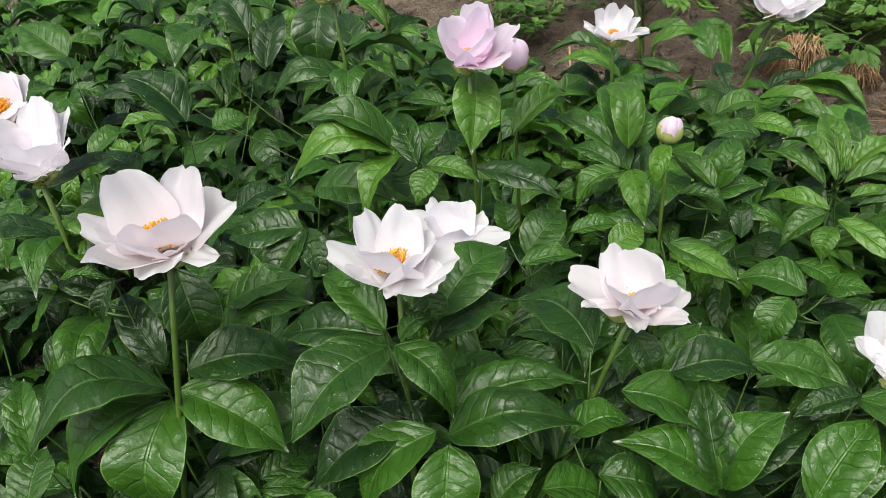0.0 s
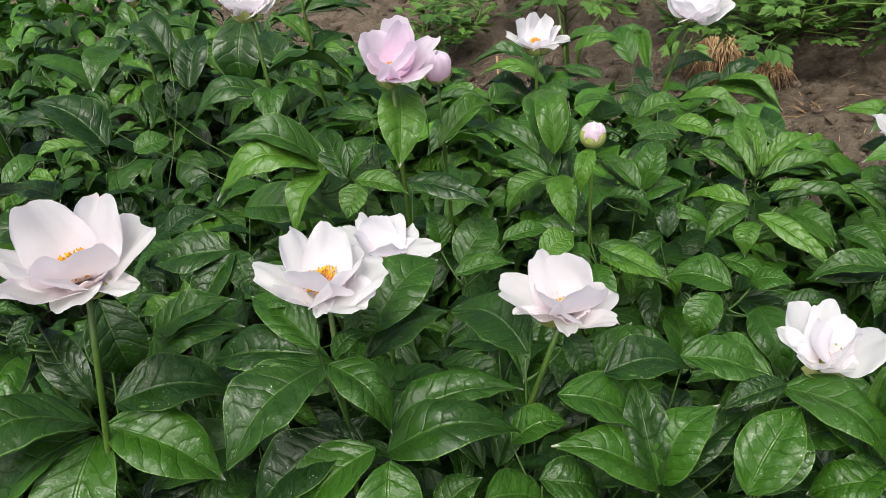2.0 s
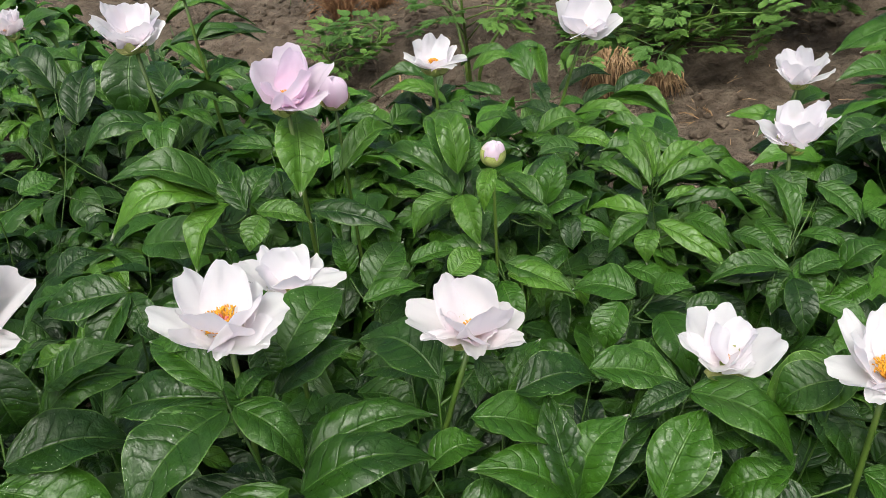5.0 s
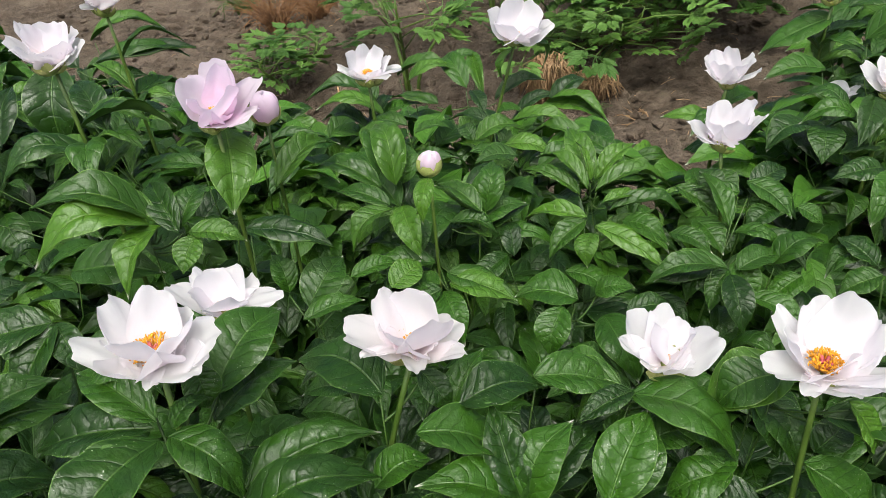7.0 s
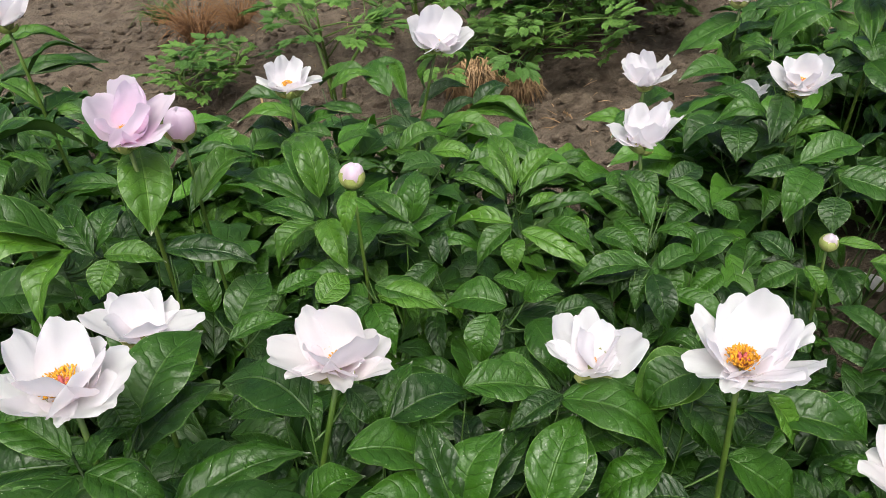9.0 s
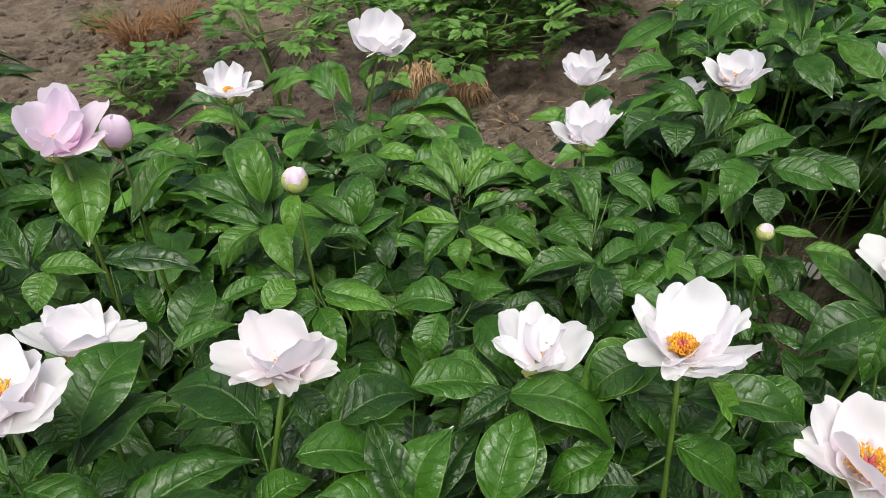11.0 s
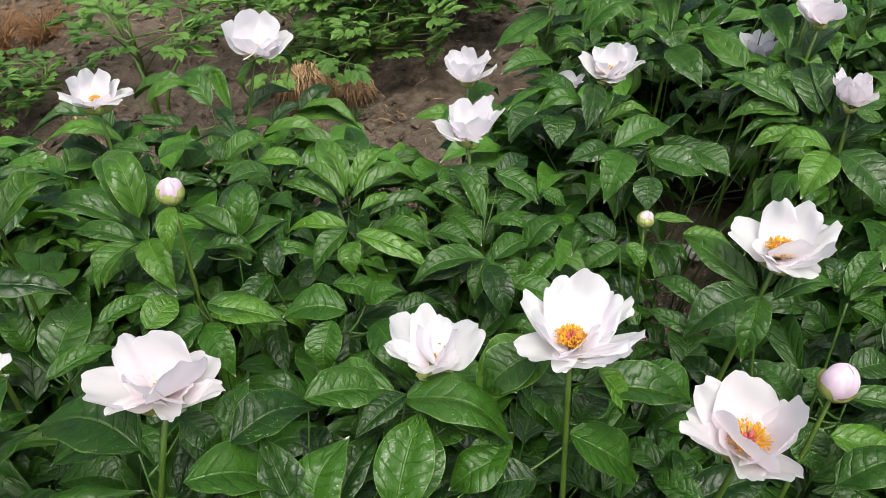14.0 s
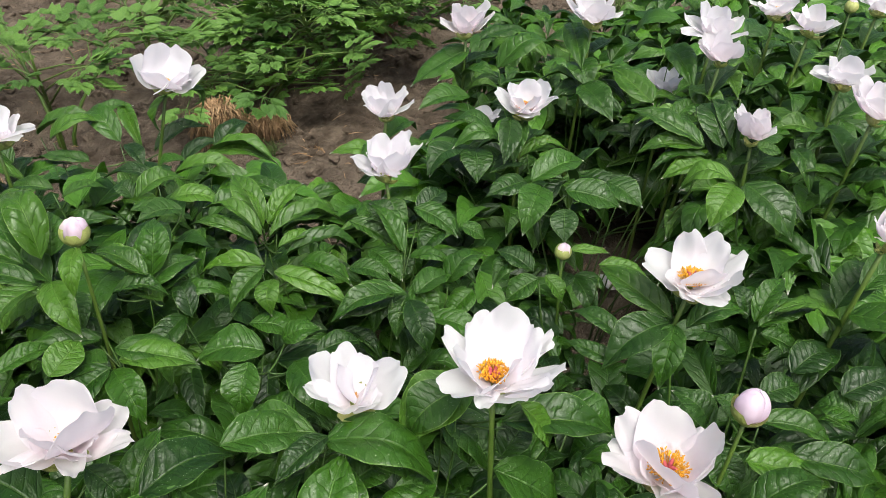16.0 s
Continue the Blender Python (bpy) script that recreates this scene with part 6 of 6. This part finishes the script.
# ---- leafy filling of the bed, clump by clump ----
for i, (c, (x, y, h)) in enumerate(zip(clump, CLUMPS)):
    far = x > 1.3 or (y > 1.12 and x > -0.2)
    # last argument: more pale leaves imitate sheen far off, fewer imitate shade nearby
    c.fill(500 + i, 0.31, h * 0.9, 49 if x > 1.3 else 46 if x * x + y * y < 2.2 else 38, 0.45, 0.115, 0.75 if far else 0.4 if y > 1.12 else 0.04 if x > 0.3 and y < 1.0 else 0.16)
    # foliage colour carries the light: sheen-pale far off, shade-dark low down nearby
    c.foliage(560 + i, 0.33, h * (0.88 if far else 0.62 if x > 0.3 and y < 1.0 else 0.72), 220 if far else 130, 0.12, 0.25, LEAF_FAR_SHEEN if far else LEAF_LOW_SHADE)
for i, (x, y, h) in enumerate(FAR_CLUMPS):
    c = Plant(x, y)
    c.fill(640 + i, 0.3, h, 5 if i < 2 else 2, 0.7, 0.11, 0.5)
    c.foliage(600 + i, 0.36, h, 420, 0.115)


# ---- cut-leaved shrubs on the bare strip ----
def cut_leaf_mesh(seed):
    """A leaf of seven leaflets, each cut into narrow pointed lobes."""
    rng = random.Random(seed)
    verts, faces, uvs = [], [], []

    def blade(at, turn, long, wide, sink):
        k, rows = len(verts), 4
        for r in range(rows + 1):
            v = r / rows
            half = 0.5 * wide * (math.sin(math.pi * (0.14 + 0.86 * v) ** 0.85) + 0.03)
            for s in (-1, 0, 1):
                x, y = s * half, v * long
                z = 0.3 * abs(s) * half - sink * v * v * long
                verts.append((at[0] + x * math.cos(turn) - y * math.sin(turn), at[1] + x * math.sin(turn) + y * math.cos(turn), at[2] + z))
                uvs.append(((s + 1) / 2, v))
        for r in range(rows):
            for s in (0, 1):
                a = k + r * 3 + s
                faces.append((a, a + 1, a + 4, a + 3))

    # leaflets along forked ribs, each cut into five narrow lobes
    for turn, start, long in ((0.0, 0.55, 0.45), (0.45, 0.4, 0.4), (-0.45, 0.4, 0.4), (0.95, 0.36, 0.4), (-0.95, 0.36, 0.4), (1.5, 0.2, 0.34), (-1.5, 0.2, 0.34)):
        turn += rng.uniform(-0.15, 0.15)
        at = (-math.sin(turn) * start, math.cos(turn) * start, rng.uniform(-0.06, 0.06))
        sink = rng.uniform(-0.2, 0.25)
        blade(at, turn, long, 0.21, sink)
        for side in (-1, 1):
            blade(at, turn + side * rng.uniform(0.35, 0.5), long * rng.uniform(0.7, 0.85), 0.18, sink + rng.uniform(-0.2, 0.2))
            blade(at, turn + side * rng.uniform(0.75, 1.0), long * rng.uniform(0.45, 0.6), 0.15, sink + rng.uniform(-0.2, 0.2))
        blade((0, 0, 0), turn, start + 0.06, 0.02, 0.0)
    me = bpy.data.meshes.new("cut_leaf")
    me.from_pydata(verts, [], faces)
    lay = me.uv_layers.new(name="UVMap")
    for loop in me.loops:
        lay.data[loop.index].uv = uvs[loop.vertex_index]
    me.materials.append(CUT_LEAF)
    me.shade_smooth()
    return me


CUT_LEAVES = [cut_leaf_mesh(700 + i) for i in range(4)]


def shrub(x, y, height, spread, stems, leaves, seed, size, label, flat=0.35):
    """A young shrub: a few green stems that fork, with cut leaves in tiers."""
    rng = random.Random(seed)
    at = Vector((x, y, ground_z(x, y)))
    ob = thing("cut_leaved_shrub", at, label, "shrub", "shrubs on the bare strip")
    tops = []
    for i in range(stems):
        a = 2 * math.pi * i / stems + rng.uniform(-0.4, 0.4)
        top = at + Vector((math.cos(a) * spread * 0.45, math.sin(a) * spread * 0.45, height * rng.uniform(0.75, 1.0)))
        foot = at + Vector((math.cos(a) * 0.025, math.sin(a) * 0.025, -0.02))
        part("stem", tube("stem", bend(foot, top, (0, 0)), [0.007 - 0.0005 * k for k in range(9)]), STEM, ob)
        tops.append((foot, top))
    for i in range(leaves):
        foot, top = tops[i % stems]
        hub = foot.lerp(top, rng.uniform(0.5, 1.0))
        a = rng.uniform(0, 2 * math.pi)
        out = Vector((math.cos(a), math.sin(a), 0))
        tip = hub + out * spread * rng.uniform(0.1, 0.55) + Vector((0, 0, rng.uniform(-0.02, 0.06)))
        tip.z = max(tip.z, at.z + height * flat)
        part("leaf_stalk", tube("leaf_stalk", [hub, hub.lerp(tip, 0.5) + Vector((0, 0, 0.012)), tip], (0.0026, 0.0022, 0.0016), 5), STEM, ob)
        s = size * rng.uniform(0.75, 1.2)
        e = radians(rng.uniform(-12, 38))
        d = Vector((out.x * math.cos(e), out.y * math.cos(e), math.sin(e)))
        part("leaf", CUT_LEAVES[rng.randrange(4)], None, ob, scaled(basis(tip, d, (0, 0, 1)) @ pose(0, 0, 0, 0, rng.uniform(-20, 20)), s, s, s))
    return ob


shrub(0.55, 2.4, 0.38, 0.44, 3, 26, 71, 0.13, "young shrub with tall bare stems and cut green leaves", 0.8)
shrub(1.12, 2.25, 0.27, 0.4, 4, 48, 72, 0.12, "low spreading shrub with cut green leaves over dry straw", 0.4)
shrub(1.5, 2.42, 0.36, 0.52, 6, 160, 73, 0.13, "dense dark green shrub with cut leaves", 0.1)
shrub(0.17, 2.6, 0.16, 0.3, 3, 26, 74, 0.1, "small seedling shrub with cut green leaves on bare soil", 0.35)
shrub(1.05, 2.95, 0.3, 0.4, 3, 20, 75, 0.12, "young shrub with cut green leaves behind the straw", 0.4)
shrub(2.0, 2.75, 0.36, 0.5, 5, 80, 76, 0.14, "green shrub with cut leaves at the far strip", 0.15)


# ---- dry straw, withered weeds, clods and litter on the soil ----
def tuft(name, x, y, count, reach, height, thick, material, seed, label, category, fall=1.0):
    """Thin dry blades that rise from one spot and hang over."""
    rng = random.Random(seed)
    at = Vector((x, y, ground_z(x, y)))
    pieces = []
    for i in range(count):
        a, r = rng.uniform(0, 2 * math.pi), reach * math.sqrt(rng.random())
        foot = Vector((rng.uniform(-0.03, 0.03), rng.uniform(-0.03, 0.03), -0.01))
        top = Vector((math.cos(a) * r * 0.5, math.sin(a) * r * 0.5, height * rng.uniform(0.5, 1.0)))
        end = Vector((math.cos(a) * r, math.sin(a) * r, height * rng.uniform(0.0, 1.0 - 0.8 * fall) + 0.008))
        pts = [foot * (1 - t) ** 2 + top * 2 * t * (1 - t) + end * t * t + Vector((rng.uniform(-1, 1), rng.uniform(-1, 1), 0)) * 0.012 * t for t in (0, 0.25, 0.5, 0.75, 1)]
        pieces.append(tube_data(pts, (thick, thick, thick * 0.9, thick * 0.7, thick * 0.3), 4))
    ob = thing(name, at, label, category)
    me = joined(name, pieces, material)
    part("straw" if material is STRAW else "weed", me, None, ob, Matrix.Translation(at), kind="stuff")


tuft("straw_tuft", 0.93, 2.1, 420, 0.1, 0.3, 0.0026, STRAW, 81, "tuft of dry tan straw on the soil", "straw")
tuft("straw_tuft", 1.08, 2.1, 150, 0.09, 0.2, 0.002, STRAW, 82, "loose dry straw below a green shrub", "straw")
tuft("straw_tuft", 1.14, 1.86, 26, 0.12, 0.03, 0.0018, STRAW, 83, "flat scrap of dry straw on bare soil", "straw")
tuft("withered_weed", 0.2, 3.15, 170, 0.2, 0.2, 0.0016, RUST, 84, "withered rust-brown weed on bare soil", "weed", 0.05)
tuft("withered_weed", 0.38, 3.25, 130, 0.2, 0.17, 0.0016, RUST, 85, "withered rust-brown weed on bare soil", "weed", 0.05)
tuft("withered_weed", 1.85, 2.55, 90, 0.14, 0.14, 0.0014, RUST, 86, "withered brown weed behind a shrub", "weed", 0.3)
tuft("grass_tuft", 0.1, 3.6, 60, 0.16, 0.16, 0.002, STEM, 87, "tuft of green grass", "grass", 0.3)
tuft("grass_tuft", 1.02, 1.98, 30, 0.05, 0.07, 0.0014, STEM, 88, "small tuft of green grass on bare soil", "grass", 0.3)
tuft("grass_tuft", 2.75, 2.1, 70, 0.2, 0.16, 0.002, STEM, 89, "tuft of thin green grass", "grass", 0.4)
tuft("grass_tuft", 1.3, 3.4, 60, 0.2, 0.14, 0.002, STEM, 90, "tuft of green grass", "grass", 0.4)


def lump(rng, at, r):
    """A rough clod of earth."""
    bm = bmesh.new()
    bmesh.ops.create_icosphere(bm, subdivisions=1, radius=1)
    s = Vector((rng.uniform(0.8, 1.3), rng.uniform(0.8, 1.3), rng.uniform(0.5, 0.8))) * r
    verts = [Vector((v.co.x * s.x, v.co.y * s.y, v.co.z * s.z)) * rng.uniform(0.6, 1.3) + at for v in bm.verts]
    faces = [tuple(v.index for v in q.verts) for q in bm.faces]
    bm.free()
    return verts, faces


def build_clods():
    rng = random.Random(91)
    pieces, litter = [], []
    for i in range(6500):
        x, y = rng.uniform(-0.8, 3.0), rng.uniform(1.2, 4.2)
        r = 0.004 + 0.022 * rng.random() ** 3.4
        pieces.append(lump(rng, Vector((x, y, soil_z(x, y) + r * 0.3)), r))
    for i in range(420):
        x, y = rng.uniform(-0.6, 2.2), rng.uniform(0.4, 3.4)
        a, n = rng.uniform(0, 6.3), rng.uniform(0.015, 0.06)
        z = soil_z(x, y) + 0.004
        d = Vector((math.cos(a) * n, math.sin(a) * n, rng.uniform(-0.004, 0.008)))
        p = Vector((x, y, z))
        litter.append(tube_data([p, p + d * 0.5 + Vector((0, 0, 0.003)), p + d], (0.001, 0.0012, 0.0006), 4))
    clods = joined("soil_clods", pieces, SOIL)
    clods.shade_flat()
    tagged(new("soil_clods", clods), "crumbled clods of grey-brown earth", "clods", kind="stuff")
    tagged(new("straw_litter", joined("straw_litter", litter, STRAW)), "scattered bits of dry stalk on the soil", "litter", kind="stuff")


build_clods()


# a pale dry stake, and petals that have dropped to the soil
stake_at = Vector((0.3, 2.28, ground_z(0.3, 2.28)))
stake = thing("dry_stake", stake_at, "thin pale dry stake stuck in the soil", "stake")
part("stick", tube("stick", [stake_at - Vector((0, 0, 0.03)), stake_at + Vector((0.002, 0, 0.06)), stake_at + Vector((0, 0, 0.13))], (0.004, 0.004, 0.0035)), STRAW, stake)
for x, y, a in ((1.26, 0.85, 20), (1.29, 0.83, 150)):
    p = new("fallen_petal", PETALS_BY["white"][0][1])
    p.matrix_basis = scaled(pose(x, y, ground_z(x, y) + 0.03, 25, 10, a), 0.05, 0.05, 0.05)
    tagged(p, "white peony petal dropped on the dark soil", "petal")
